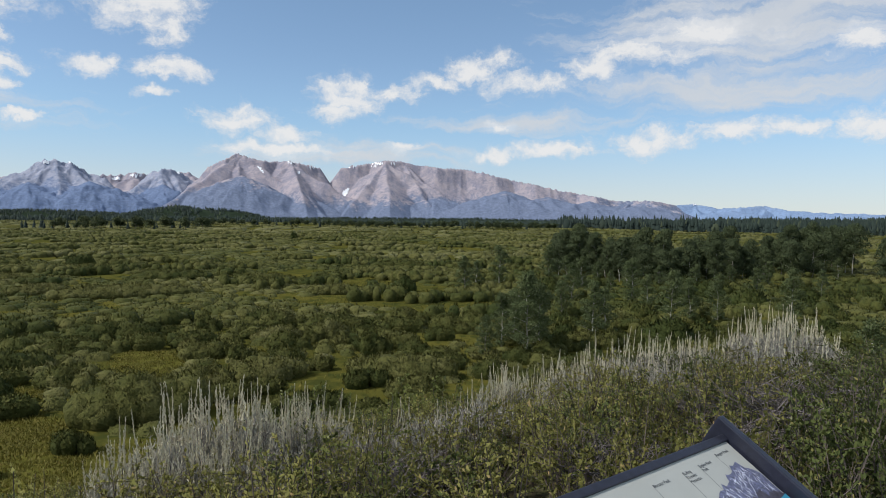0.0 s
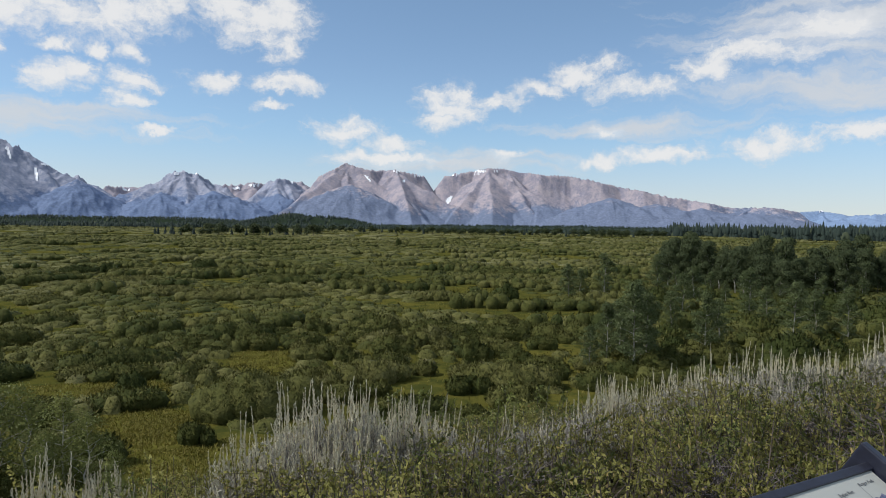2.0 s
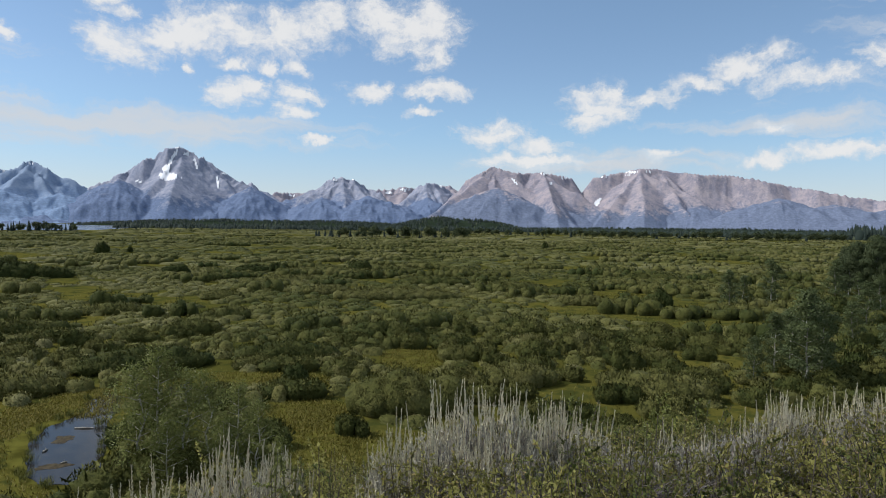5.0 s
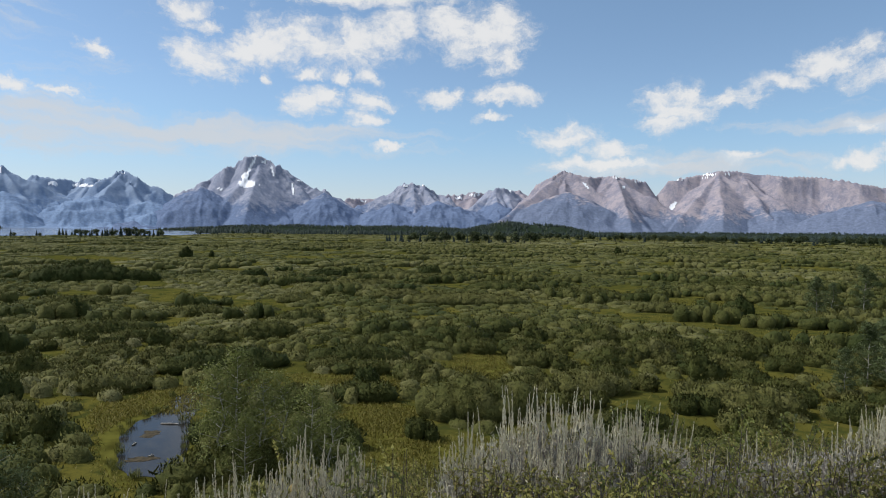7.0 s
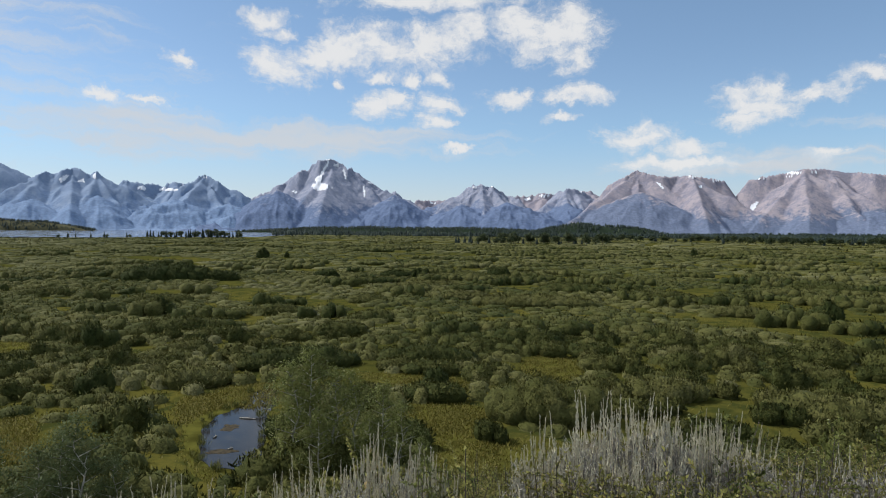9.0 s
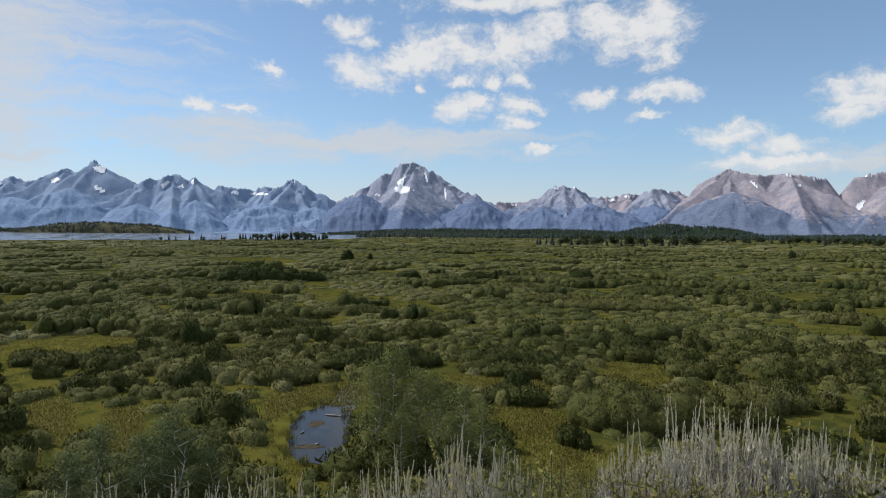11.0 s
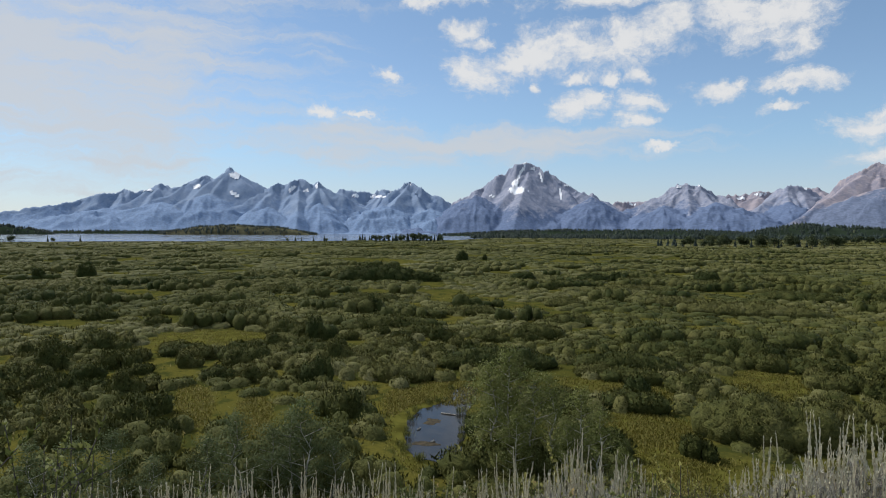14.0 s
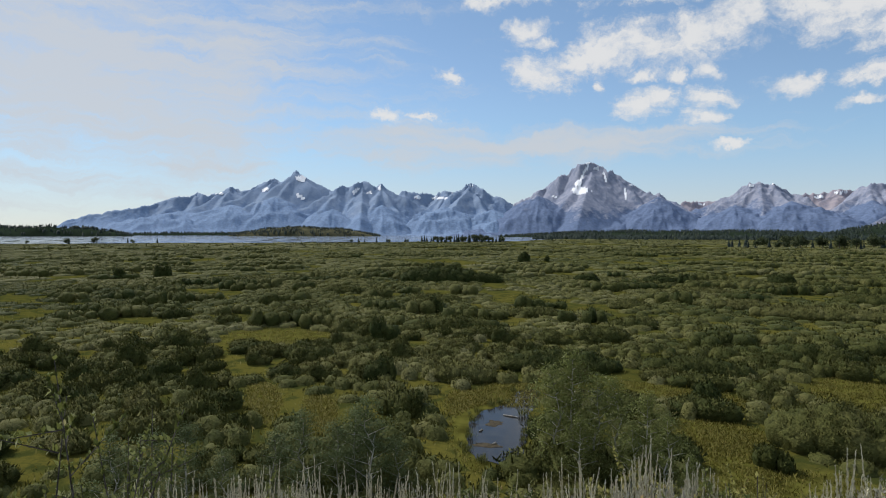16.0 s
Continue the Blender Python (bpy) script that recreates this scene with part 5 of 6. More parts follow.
tree_row(34, -33.4, -20.0, 480, 540, 0.4, 5.5, 10.5, "trees along a far channel")
tree_row(22, -20.5, -9.0, 640, 760, 0.3, 6.0, 10.5, "trees along a far channel")
tree_row(36, -59.0, -51.5, 700, 740, 0.7, 6.5, 10.5, "trees on the lake shore")
tree_row(8, -65.5, -59.5, 680, 710, 0.7, 4.0, 8.0, "trees on the lake shore")
tree_row(7, -90.0, -80.0, 660, 685, 0.4, 4.0, 7.0, "trees on the lake shore")
tree_row(10, -49.0, -40.0, 940, 1050, 0.6, 4.0, 8.0, "trees along a far channel")
tree_row(52, -9.5, 10.0, 600, 700, 0.2, 6.0, 9.5, "trees along a far channel")


# ======== knoll: shrubs and sage ========
def shrub(seed, width, height, n_stems, per, leaf, mat, label):
    """Many thin upright stems, leafy from a third of their height."""
    r = np.random.default_rng(seed)
    ob = new("shrub")
    a, q = r.random(n_stems) * 6.283, np.sqrt(r.random(n_stems))
    base = np.stack([q * np.cos(a) * width * 0.22, q * np.sin(a) * width * 0.22, np.zeros(n_stems)], -1)
    hh = height * (0.55 + 0.45 * r.random(n_stems)) * (1 - 0.35 * q ** 2)
    tip = np.stack([q * np.cos(a) * width * 0.52, q * np.sin(a) * width * 0.52, hh], -1) + r.normal(size=(n_stems, 3)) * 0.05
    mid = (base + tip) / 2 + r.normal(size=base.shape) * 0.05
    T, C = Heap(), Heap()
    stems(T, base, mid, 0.007, 0.005)
    stems(T, mid, tip, 0.005, 0.002)
    side = n_stems * 3
    pick = r.integers(0, n_stems, side)
    f = 0.3 + 0.65 * r.random((side, 1))
    sb = np.where(f < 0.5, base[pick] + (mid - base)[pick] * f * 2, mid[pick] + (tip - mid)[pick] * (f * 2 - 1))
    st = sb + unit(r.normal(size=(side, 3)) * [1, 1, 0.4] + [0, 0, 0.5]) * (0.10 + 0.14 * r.random((side, 1))) * height
    stems(T, sb, st, 0.003, 0.0015)
    A = np.concatenate([mid, sb])
    B = np.concatenate([tip, st])
    w = np.concatenate([np.full(n_stems, 1.2), np.full(side, 1.0)])
    m = n_stems * per
    pick = r.choice(len(A), m, p=w / w.sum())
    f = r.random((m, 1)) ** 0.8
    P = A[pick] + (B - A)[pick] * f
    G = unit(B - A)[pick] * 0.5 + r.normal(size=(m, 3)) * 0.7 + [0, 0, 0.35]
    size = leaf * (0.6 + 0.7 * r.random(m))
    out = unit(P * [1, 1, 0.3]) * 0.75 + [0, 0, 0.65]
    leaves(C, P, G, size, size * (0.48 + 0.15 * r.random(m)), r, unit(out) + r.normal(size=(m, 3)) * 0.25, unit(out + r.normal(size=(m, 3)) * 0.45))
    T.done("stem", TWIG, ob)
    C.done("foliage", mat, ob)
    return tagged(ob, label, "shrub")


STALKS = {}


def stalk_mesh(i):
    """A flower spike one metre tall, thick with small grey buds; sages scale it."""
    if i not in STALKS:
        r = np.random.default_rng(700 + i)
        H = Heap()
        stems(H, np.array([[0, 0, -0.2]]), np.array([[0, 0, 0.97]]), 0.005, 0.002)
        n = 44
        f = 0.12 + 0.88 * (np.arange(n) + r.random(n)) / n
        P = np.stack([f * 0, f * 0, f], -1)
        leaves(H, P, r.normal(size=(n, 3)) * [0.24, 0.24, 0.2] + [0, 0, 2.2], 0.10 * (1.15 - 0.6 * f), 0.017 * (1.3 - 0.8 * f), r)
        ob = H.done("stalk_pattern", SAGE_STALK)
        STALKS[i] = ob.data
        bpy.data.objects.remove(ob)
    return STALKS[i]


def sagebrush(seed, width, height, stalks, label):
    """Silvery cushion of small leaves with tall upright flower stalks; its top lies at height."""
    r = np.random.default_rng(seed)
    ob = new("sagebrush")
    T, C, S = Heap(), Heap(), Heap()
    body = height * 0.80
    k = 90
    a, q = r.random(k) * 6.283, np.sqrt(r.random(k))
    base = np.stack([q * np.cos(a) * width * 0.12, q * np.sin(a) * width * 0.12, np.zeros(k)], -1)
    tip = np.stack([q * np.cos(a) * width * 0.5, q * np.sin(a) * width * 0.5, body * (0.6 + 0.4 * r.random(k)) * (1 - 0.4 * q ** 2)], -1)
    mid = (base + tip) / 2 + r.normal(size=base.shape) * 0.04 + np.stack([q * np.cos(a), q * np.sin(a), q * 0], -1) * 0.06
    stems(T, base, mid, 0.012, 0.008)
    stems(T, mid, tip, 0.008, 0.003)
    m = k * 52
    pick = r.integers(0, k, m)
    f = r.random((m, 1)) ** 0.55
    P = mid[pick] + (tip - mid)[pick] * f * 1.05 + r.normal(size=(m, 3)) * 0.035
    leaves(C, P, r.normal(size=(m, 3)) * 0.5 + [0, 0, 0.9], 0.03 + 0.03 * r.random(m), 0.011, r)
    pick = r.integers(0, k, stalks)
    B = tip[pick] + r.normal(size=(stalks, 3)) * [0.05, 0.05, 0.03] - [0, 0, 0.08]
    h = (height - body) * (0.5 + 0.9 * r.random((stalks, 1)) ** 1.2)
    E = B + np.concatenate([r.normal(size=(stalks, 2)) * 0.03, h + 0.06], 1)
    stems(S, B, E, 0.004, 0.0015)
    per = 15
    f = np.tile((np.arange(per) + 0.5) / per, stalks)[:, None] * 0.8 + 0.22
    Q = np.repeat(B, per, 0) + np.repeat(E - B, per, 0) * f
    leaves(S, Q, r.normal(size=(len(Q), 3)) * 0.28 + [0, 0, 1], 0.045 * (1.25 - f[:, 0] * 0.7), 0.016 * (1.3 - f[:, 0]), r)
    for i in range(min(20, stalks // 2)):
        a, q = r.random() * 6.283, math.sqrt(r.random()) * 0.42 * width
        st = new("flower_stalk", stalk_mesh(int(r.integers(3))))
        st.parent = ob
        low = body * (0.9 - 0.5 * (q / width) ** 2)
        st.matrix_basis = Matrix.LocRotScale((q * math.cos(a), q * math.sin(a), low), Euler((r.normal() * 0.07, r.normal() * 0.07, a)), (0.62, 0.62, (height - low) * (0.7 + 0.5 * r.random() ** 2)))
        st["label"] = "pale upright flower stalk"
    T.done("branch", GREYTWIG, ob, "grey twisted woody branches")
    C.done("foliage", SAGE_LEAF, ob)
    S.done("small_stalk", SAGE_STALK, ob, "pale upright flower stalks")
    return tagged(ob, label, "sagebrush")


def gz(x, y):
    return float(ground_height(np.array(x), np.array(y)))


sages = [sagebrush(500 + i, 0.95 + 0.1 * i, 1.0, st, "silver-grey sagebrush with tall pale flower stalks on the knoll") for i, st in enumerate((52, 40, 64))]
plain_sage = sagebrush(510, 0.9, 1.0, 8, "grey sagebrush with few flower stalks on the knoll")
used = set()
for i, (az, d, top) in enumerate([(-18.3, 5.3, -14.0), (-20.6, 5.3, -14.6), (-15.8, 5.5, -14.9), (-13.0, 5.7, -15.0), (-11.0, 5.9, -15.5), (-23.0, 5.0, -16.5), (-25.4, 4.9, -17.6), (-17.0, 4.8, -18.0), (-21.0, 4.7, -18.5),
                                  (-40.0, 4.9, -18.2), (-42.0, 4.8, -18.9), (-44.8, 4.8, -19.8), (-38.2, 4.7, -19.6), (-47.5, 4.9, -20.8), (-52.0, 5.0, -21.2),
                                  (6.2, 6.6, -12.9), (7.2, 6.9, -12.8), (11.8, 7.4, -11.5), (13.6, 7.4, -11.0), (16.2, 7.8, -9.6), (20.0, 8.0, -9.4), (22.4, 8.2, -9.1),
                                  (26.6, 8.4, -7.2), (28.0, 8.4, -6.6), (30.2, 8.5, -7.6),
                                  (-58.0, 5.2, -20.9), (-61.0, 5.4, -20.3), (-64.0, 5.4, -20.8), (-68.5, 5.3, -20.0), (-71.5, 5.2, -19.8), (-74.5, 5.3, -19.6), (-78.0, 5.2, -19.8), (-81.0, 5.3, -19.5), (-84.5, 5.3, -19.6), (-88.0, 5.3, -19.6)]):
    x, y = polar(az, d)
    z = gz(x, y) - 0.03
    h = EYE - d * math.tan(radians(-top)) - z
    k = sages[i % 3]
    c = put_copy(k, x, y, z) if k in used else k
    used.add(k)
    tagged(place(c, x, y, z, i * 1.3, min(1.15, max(0.7, h)), h), group="flowering sagebrush on the knoll")
for i, (az, d, s) in enumerate([(-5.0, 5.0, 0.75), (-2.0, 5.3, 0.8), (1.0, 5.6, 0.8), (-8.0, 5.2, 0.75), (3.5, 6.0, 0.8), (-24.5, 4.2, 0.6), (-15.0, 4.4, 0.6), (-27.5, 4.6, 0.6), (20.5, 7.0, 0.7), (27.5, 7.4, 0.8)]):
    x, y = polar(az, d)
    c = put_copy(plain_sage, x, y, 0) if i else plain_sage
    tagged(place(c, x, y, gz(x, y) - 0.03, i * 1.9, s), group="plain sagebrush on the knoll")

bushes = [shrub(600 + i, 1.1, 0.9, 36, 125, 0.025, SHRUB, "yellow-green leafy shrub on the knoll") for i in range(3)]
roses = [shrub(610 + i, 1.0, 0.85, 30, 120, 0.024, SHRUB_DARK, "green wild rose shrub with toothed leaves on the knoll") for i in range(2)]
used = set()
r = np.random.default_rng(91)
spots = []
tries = 0
while len(spots) < 125 and tries < 5000:
    tries += 1
    az = -95 + 137 * r.random()
    d = 2.3 + 5.8 * math.sqrt(r.random()) * (1.1 if az > 0 else 0.85)
    x, y = polar(az, d)
    if az > 14 and d < 2.9:
        continue
    if any((x - u) ** 2 + (y - v) ** 2 < 0.50 ** 2 for u, v in spots):
        continue
    spots.append((x, y))
for i, (x, y) in enumerate(spots):
    d, az = math.hypot(x, y), math.degrees(math.atan2(x, y))
    k = (roses if r.random() < (0.5 if az > 16 else 0.2) else bushes)[i % 2 if r.random() < 0.5 else 0] if r.random() < 0.8 else bushes[2]
    z = gz(x, y) - 0.02
    lim = float(np.interp(az, [-95, -60, -40, -25, -10, 0, 10, 20, 27, 40], [-20.4, -21.2, -20.4, -18.4, -16.2, -15.0, -12.4, -10.0, -8.8, -8.4])) - 0.6 * r.random()
    top = EYE - d * math.tan(radians(-lim)) - z
    h = min(top, 0.85 + 0.35 * r.random())
    if h < 0.3:
        h = 0.3
    c = put_copy(k, x, y, z) if k in used else k
    used.add(k)
    tagged(place(c, x, y, z, r.random() * 6.28, 0.85 + 0.3 * r.random(), h / 0.9), group="shrubs on the knoll")

slope_shrub = [shrub(630 + i, 1.5, 1.1, 28, 85, 0.05, m, "green shrub on the slope below the knoll") for i, m in enumerate((SHRUB_DARK, SHRUB, YOUNG))]
used = set()
for i in range(85):
    az = -98 + 150 * r.random()
    x, y = polar(az, 7.5 + 16 * r.random() + (3 if az > 5 else 0))
    k = slope_shrub[i % 3]
    c = put_copy(k, x, y, 0) if k in used else k
    used.add(k)
    tagged(place(c, x, y, max(0, gz(x, y)) - 0.03, r.random() * 6.28, 0.8 + 0.5 * r.random()), group="shrubs on the slope")


# taller leafy stems that stand out of the shrubs
tall_stem = [shrub(640 + i, 0.7, 1.2, 12, 130, 0.027, m, "tall thin shrub with large green leaves on the knoll") for i, m in enumerate((YOUNG, SHRUB_DARK))]
used = set()
for i, (az, d, top) in enumerate([(-87.5, 3.6, -9.6), (-90.0, 3.4, -11.5), (-85.0, 3.9, -14.0), (-13.2, 3.6, -16.6), (-6.5, 3.9, -15.6), (-33.0, 4.6, -17.8), (-36.5, 4.4, -18.2), (33.5, 4.6, -8.5), (31.0, 4.4, -11.0),
                                  (-12.0, 3.3, -19.5), (-75.0, 4.6, -19.0), (2.0, 4.6, -14.6), (14.0, 5.0, -11.9), (35.5, 4.2, -7.6), (-55.0, 4.6, -20.6)]):
    x, y = polar(az, d)
    z = gz(x, y) - 0.02
    h = EYE - d * math.tan(radians(-top)) - z
    k = tall_stem[i % 2]
    c = put_copy(k, x, y, z) if k in used else k
    used.add(k)
    tagged(place(c, x, y, z, i * 2.3, min(1.2, 0.5 + 0.4 * h), h / 1.15), group="tall shrubs on the knoll")


# dark bushes at the wooded end of the knoll
for i, (az, d, top) in enumerate([(29.5, 6.6, -9.6), (31.5, 6.2, -9.0), (33.4, 6.8, -8.0), (35.2, 6.0, -8.2), (32.4, 5.2, -11.2), (34.6, 5.0, -10.6), (36.6, 5.6, -9.2), (30.4, 5.4, -12.0), (27.6, 5.8, -11.6), (25.4, 5.6, -12.4), (36.8, 7.2, -7.0)]):
    x, y = polar(az, d)
    z = gz(x, y) - 0.02
    h = EYE - d * math.tan(radians(-top)) - z
    tagged(place(put_copy(roses[i % 2], x, y, z), x, y, z, i * 1.7, min(1.15, 0.6 + 0.45 * h), h / 0.88), group="shrubs on the knoll")


def dead_brush(seed, label):
    """A low tangle of bare grey twigs."""
    r = np.random.default_rng(seed)
    ob = new("dead_brush")
    n = 110
    a = r.random(n) * 6.283
    B = np.stack([r.normal(size=n) * 0.16, r.normal(size=n) * 0.16, 0.05 + 0.25 * r.random(n)], -1)
    D = np.stack([np.cos(a), np.sin(a), 0.1 + 0.5 * r.random(n)], -1) * (0.2 + 0.3 * r.random((n, 1)))
    M = B + D * 0.5 + r.normal(size=(n, 3)) * 0.04
    H = Heap()
    stems(H, B, M, 0.006, 0.004)
    stems(H, M, B + D + r.normal(size=(n, 3)) * 0.04, 0.004, 0.0015)
    stems(H, M, M + r.normal(size=(n, 3)) * 0.12 + [0, 0, 0.05], 0.003, 0.001)
    H.done("twig", DEADTWIG, ob)
    return tagged(ob, label, "brush")


DEADTWIG = barky("dead_twig_bark", (0.06, 0.05, 0.047), (0.16, 0.14, 0.135), 60)
brush = dead_brush(650, "tangle of dead grey twigs among the shrubs")
for i, (az, d, s_) in enumerate([(14.5, 4.0, 1.0), (17.5, 4.2, 0.8), (28.0, 5.2, 1.2), (31.5, 5.6, 1.1), (22.0, 5.5, 0.9), (-4.0, 4.3, 0.9), (-17.0, 4.2, 0.8), (-22.5, 4.3, 0.9), (-9.5, 4.6, 0.8), (25.0, 4.6, 0.8)]):
    x, y = polar(az, d)
    c = put_copy(brush, x, y, 0) if i else brush
    tagged(place(c, x, y, gz(x, y) + 0.22, i * 1.1, s_ * 0.75), group="dead brush on the knoll")

# the pond: a drifting log, mats of weed, tufts of rushes at the edge
LOG = barky("weathered_log", (0.20, 0.18, 0.15), (0.42, 0.39, 0.34), 8)
WEED = plain("pond_weed", (0.060, 0.048, 0.028), 0.8, vary=0.5, scale=6, shine=0.1)
for az, d, turn, length in ((-51.2, 35.3, 0.4, 0.9), (-53.8, 32.6, 1.9, 0.35), (-52.6, 30.6, 1.2, 0.25)):
    x, y = polar(az, d)
    ob = new("log")
    H = Heap()
    stems(H, np.array([[-length / 2, 0, 0], [0.0, 0, 0.01]]), np.array([[0, 0, 0.01], [length / 2, 0.03, 0]]), np.array([0.03, 0.04]), np.array([0.04, 0.025]), 7)
    stems(H, np.array([[0.1 * length, 0, 0.02]]), np.array([[0.18 * length, 0.02, 0.12]]), 0.012, 0.006, 5)
    H.done("trunk", LOG, ob)
    tagged(place(ob, x, y, 0.055, turn), "pale drifting log in the pond", "log", group="logs in the pond")
for i, (az, d, half, depth) in enumerate([(-52.6, 34.0, 0.4, 0.55), (-53.4, 30.4, 0.6, 0.35)]):
    outline_sheet("weed_mat_%d" % (i + 1), az, d, half, depth, WEED, "brown mat of floating pond weed", 0.036 + 0.001 * i, seed=20.0 + i, rough=0.8)


def rush_tuft(seed):
    r = np.random.default_rng(seed)
    ob = new("rush_tuft")
    H = Heap()
    n = 90
    P = np.concatenate([r.normal(size=(n, 2)) * 0.14, np.zeros((n, 1))], 1)
    leaves(H, P, r.normal(size=(n, 3)) * 0.28 + [0, 0, 1], 0.28 + 0.3 * r.random(n), 0.022, r, None, unit(r.normal(size=(n, 3)) * 0.4 + [0, 0, 1]))
    H.done("blade", RUSH, ob)
    return tagged(ob, "tuft of green rushes at the pond's edge", "grass", group="rush tufts at the pond")


RUSH = leafy("rush_blades", (0.050, 0.062, 0.014), (0.12, 0.13, 0.030), (0.16, 0.15, 0.05), thin=0.25)
r = np.random.default_rng(660)
tuft = rush_tuft(661)
for i in range(26):
    f = i / 26 * len(POND)
    (a0, d0), (a1, d1) = POND[int(f)], POND[(int(f) + 1) % len(POND)]
    f -= int(f)
    x, y = polar(a0 + (a1 - a0) * f + 0.3 * r.normal(), d0 + (d1 - d0) * f + 0.3 * r.normal())
    c = put_copy(tuft, x, y, 0) if i else tuft
    place(c, x, y, 0.02, r.random() * 6.28, 0.45 + 0.5 * r.random())

# ======== the wayside sign ========
SIGN_METAL = plain("dark_blue_painted_metal", (0.018, 0.020, 0.034), 0.38, vary=0.2, scale=40, bump=0.05)
SIGN_FACE = plain("printed_cream_panel", (0.40, 0.41, 0.375), 0.35, vary=0.03, scale=8)
INK = plain("grey_ink", (0.10, 0.11, 0.12), 0.6, vary=0.05)
TEAL = plain("teal_ink", (0.035, 0.24, 0.36), 0.45, vary=0.05)
PRINT_ROCK = plain("printed_blue_grey_rock", (0.11, 0.12, 0.20), 0.45, vary=0.5, scale=120)
PRINT_SNOW = plain("printed_white_snow", (0.62, 0.65, 0.76), 0.45, vary=0.1, scale=60)
PRINT_WOOD = plain("printed_dark_slopes", (0.055, 0.050, 0.070), 0.45, vary=0.4, scale=90)


def box(bm, x0, x1, y0, y1, z0, z1, bevel=0.0):
    made = bmesh.ops.create_cube(bm, size=1.0, matrix=Matrix.LocRotScale(((x0 + x1) / 2, (y0 + y1) / 2, (z0 + z1) / 2), None, (x1 - x0, y1 - y0, z1 - z0)))
    if bevel:
        edges = list({e for v in made["verts"] for e in v.link_edges})
        bmesh.ops.bevel(bm, geom=edges, offset=bevel, segments=2, profile=0.6, affect="EDGES")


def sign_part(name, x0, x1, y0, y1, z0, z1, mat, parent, label="", bevel=0.003):
    bm = bmesh.new()
    box(bm, x0, x1, y0, y1, z0, z1, bevel)
    return part(name, bm, mat, parent, label)


def sign_sheet(name, outline, z, mat, parent, label=""):
    """A flat printed shape on the panel."""
    bm = bmesh.new()
    bm.faces.new([bm.verts.new((x, y, z)) for x, y in outline])
    bmesh.ops.triangulate(bm, faces=bm.faces[:])
    return part(name, bm, mat, parent, label)


def lettering(text, x, y, size, parent, z):
    cu = bpy.data.curves.new("lettering", "FONT")
    cu.body, cu.size, cu.extrude = text, size, 0.0002
    tmp = new("lettering", cu)
    me = bpy.data.meshes.new_from_object(tmp.evaluated_get(bpy.context.evaluated_depsgraph_get()))
    bpy.data.objects.remove(tmp)
    me.materials.clear()
    me.materials.append(INK)
    ob = new("lettering", me)
    ob.parent = parent
    ob.location = (x, y, z)
    return ob


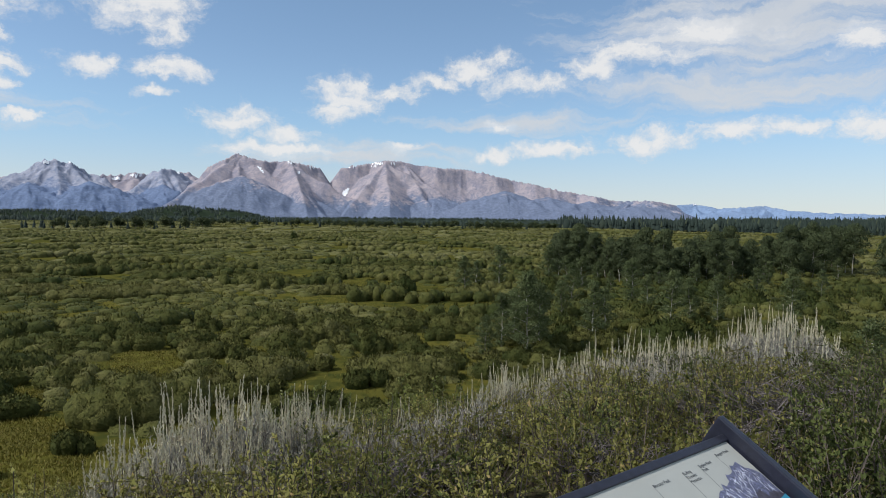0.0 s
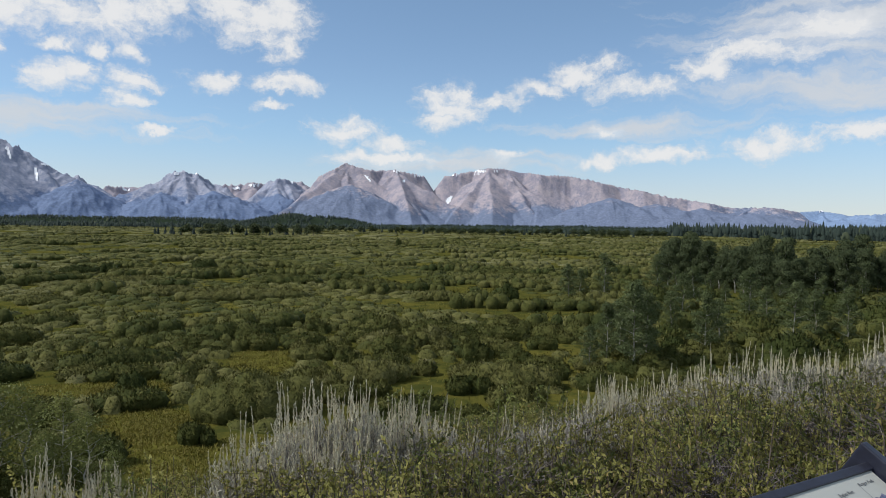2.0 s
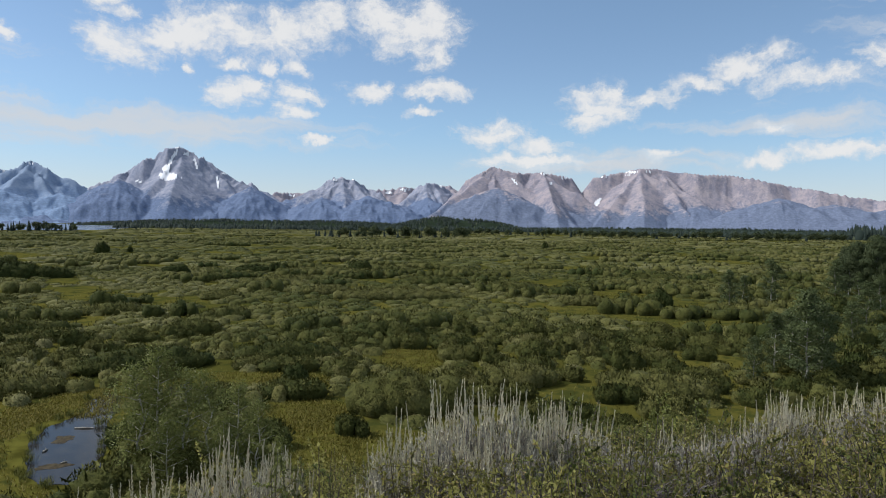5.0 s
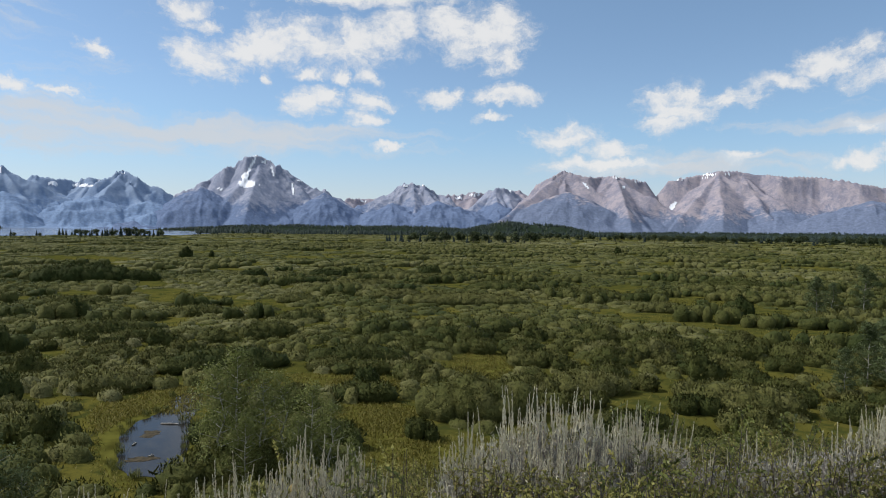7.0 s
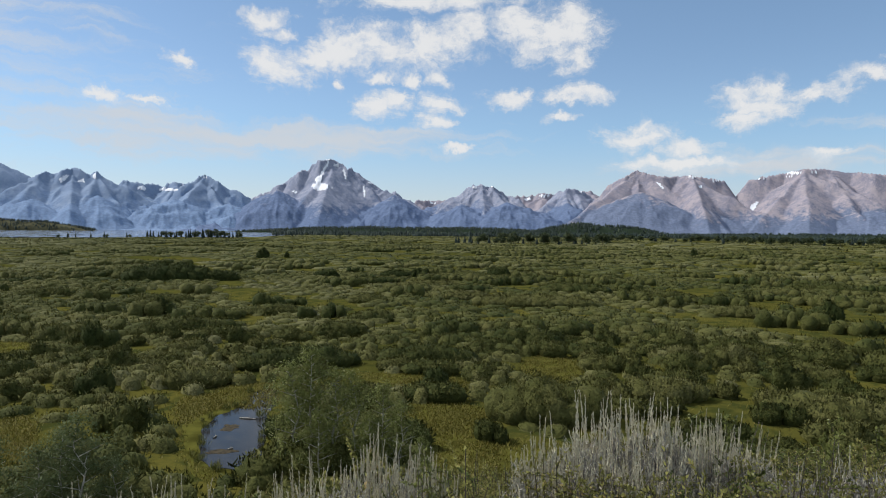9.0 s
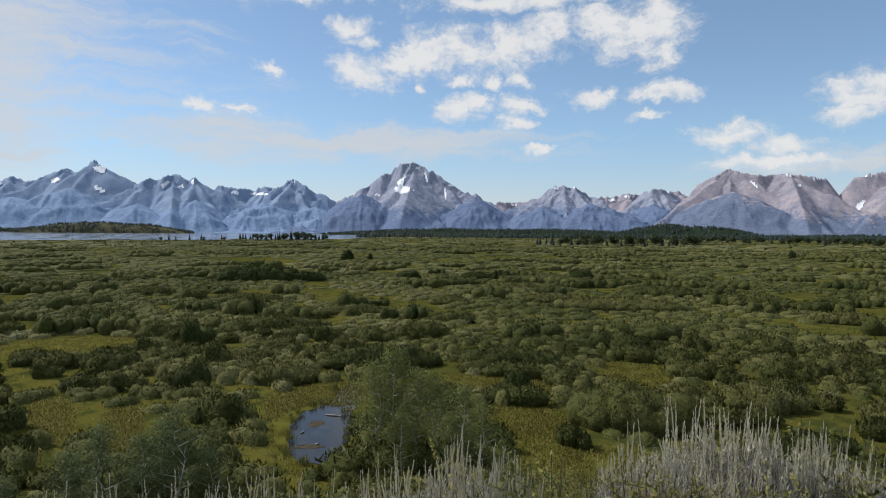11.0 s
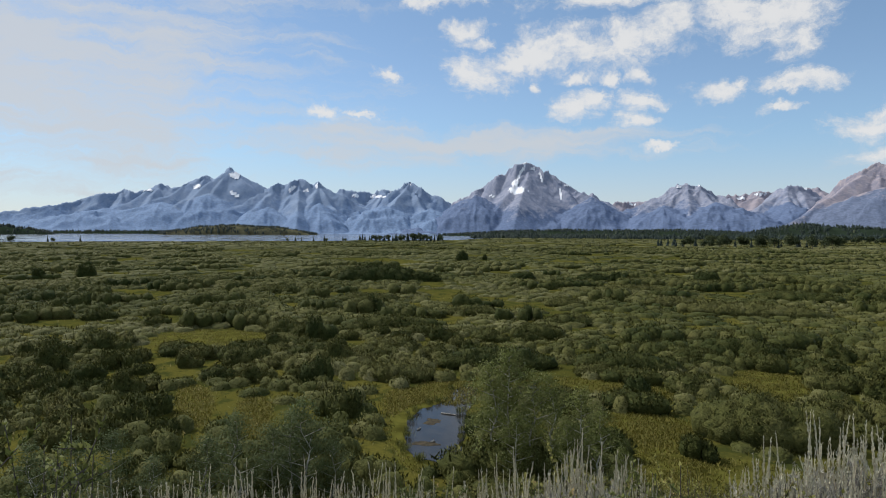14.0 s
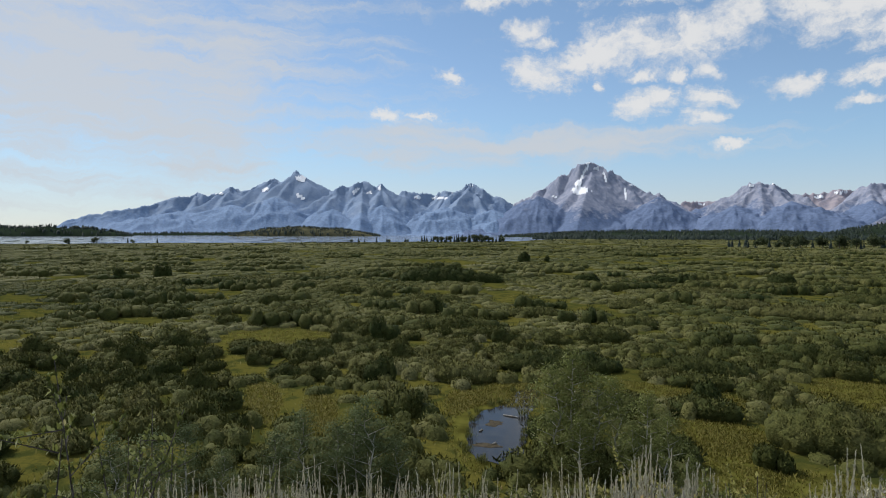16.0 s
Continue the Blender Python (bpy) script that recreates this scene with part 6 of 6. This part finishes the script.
def wayside_sign():
    """Panel coordinates: x along its top edge to the reader's right, y up the slope to the top edge at zero, z out of the face."""
    W, D = 1.07, 0.62
    ob = new("information_sign")
    sign_part("backing", -W, 0, -D, 0, -0.022, -0.004, SIGN_METAL, ob)
    face = sign_part("panel", -W + 0.022, -0.010, -D + 0.022, -0.022, -0.004, 0.001, SIGN_FACE, ob, "cream printed panel", 0)
    sign_part("frame_rail", -W, -0.001, -0.022, 0, -0.003, 0.007, SIGN_METAL, ob)
    sign_part("frame_rail", -W, -0.001, -D, -D + 0.022, -0.003, 0.007, SIGN_METAL, ob)
    for x0 in (-W - 0.026, 0.0):
        sign_part("end_cap", x0, x0 + 0.026, -D - 0.02, 0.035, -0.075, 0.038, SIGN_METAL, ob, "thick dark end plate with worn edges", 0.004)
    tilt = radians(SIGN_TILT)
    up = Vector((0, math.sin(tilt), math.cos(tilt)))
    for x in (-W * 0.82, -W * 0.18):
        leg = new("leg")
        bm = bmesh.new()
        box(bm, -0.04, 0.04, -0.04, 0.04, -1.16, 0.0, 0.006)
        p = part("leg", bm, SIGN_METAL, ob)
        bpy.data.objects.remove(leg)
        p.matrix_basis = Matrix.Translation((x, -D * 0.45, -0.03)) @ Matrix.Rotation(-tilt, 4, "X")
    # the print: a range of peaks over dark slopes, a teal band, small writing
    r = np.random.default_rng(5)
    z = 0.002
    xs = np.linspace(-W + 0.03, -0.014, 90)
    tops = -0.275 + 0.20 * np.interp(xs, [-1.04, -0.86, -0.74, -0.62, -0.50, -0.40, -0.30, -0.21, -0.13, -0.07, -0.014], [0.25, 0.6, 0.45, 0.75, 0.4, 0.35, 0.55, 0.72, 0.86, 1.0, 0.72]) + 0.007 * r.normal(size=90)
    sign_sheet("printed_range", [(x, y) for x, y in zip(xs, tops)] + [(-0.014, -0.33), (-W + 0.03, -0.33)], z, PRINT_ROCK, face, "printed picture of blue-grey peaks")
    streaks = bmesh.new()
    for i in range(900):
        x = float(r.uniform(-W + 0.05, -0.03))
        t = float(np.interp(x, xs, tops))
        y = t - 0.006 - abs(float(r.normal())) * 0.05
        if y < -0.26:
            continue
        l, w, a = 0.008 + 0.022 * r.random(), 0.0008 + 0.0016 * r.random(), 0.8 * r.normal()
        dx, dy = math.sin(a) * l, -math.cos(a) * l
        streaks.faces.new([streaks.verts.new(v) for v in ((x, y, z + 0.001), (x + dx / 2 + w, y + dy / 2, z + 0.001), (x + dx, y + dy, z + 0.001), (x + dx / 2 - w, y + dy / 2, z + 0.001))])
    part("printed_snow", streaks, PRINT_SNOW, face, "printed white snow streaks")["kind"] = "stuff"
    low = tops * 0.40 - 0.145 + 0.01 * r.normal(size=90)
    sign_sheet("printed_slope", [(x, min(y, t - 0.05)) for x, y, t in zip(xs, low, tops)] + [(-0.014, -0.335), (-W + 0.03, -0.335)], z + 0.0015, PRINT_WOOD, face, "printed dark lower slopes")
    sign_sheet("teal_band", [(-W + 0.03, -0.325), (-0.30, -0.245), (-0.012, -0.205), (-0.012, -0.245), (-0.30, -0.285), (-W + 0.03, -0.36)], z + 0.003, TEAL, face, "teal printed band")
    for x, y, words in ((-0.105, -0.050, ("Ranger Peak",)), (-0.20, -0.060, ("Eagles Rest", "Peak")), (-0.275, -0.062, ("Rolling", "Thunder", "Mountain")), (-0.40, -0.062, ("Bivouac Peak",))):
        for i, w in enumerate(words):
            lettering(w, x, y - 0.0125 * i, 0.0125, face, z)
        line = -0.0145 * len(words)
        sign_sheet("pointer_line", [(x, y + 0.008), (x + 0.0012, y + 0.008), (x + 0.0012, y + line - 0.05), (x, y + line - 0.05)], z, INK, face)
    for i in range(6):
        y = -0.385 - 0.03 * i
        sign_sheet("writing_bar", [(-W + 0.06, y), (-0.06 - 0.08 * (i % 3), y), (-0.06 - 0.08 * (i % 3), y - 0.008), (-W + 0.06, y - 0.008)], z, INK, face)
    ob.matrix_basis = Matrix.Translation(SIGN_CORNER) @ Matrix.Rotation(radians(90 - SIGN_AZ), 4, "Z") @ Matrix.Rotation(tilt, 4, "X")
    return tagged(ob, "low slanted information sign in a dark metal frame", "sign")


SIGN_CORNER, SIGN_AZ, SIGN_TILT = (0.778, 1.767, 9.41), 51.6, 30.0
wayside_sign()
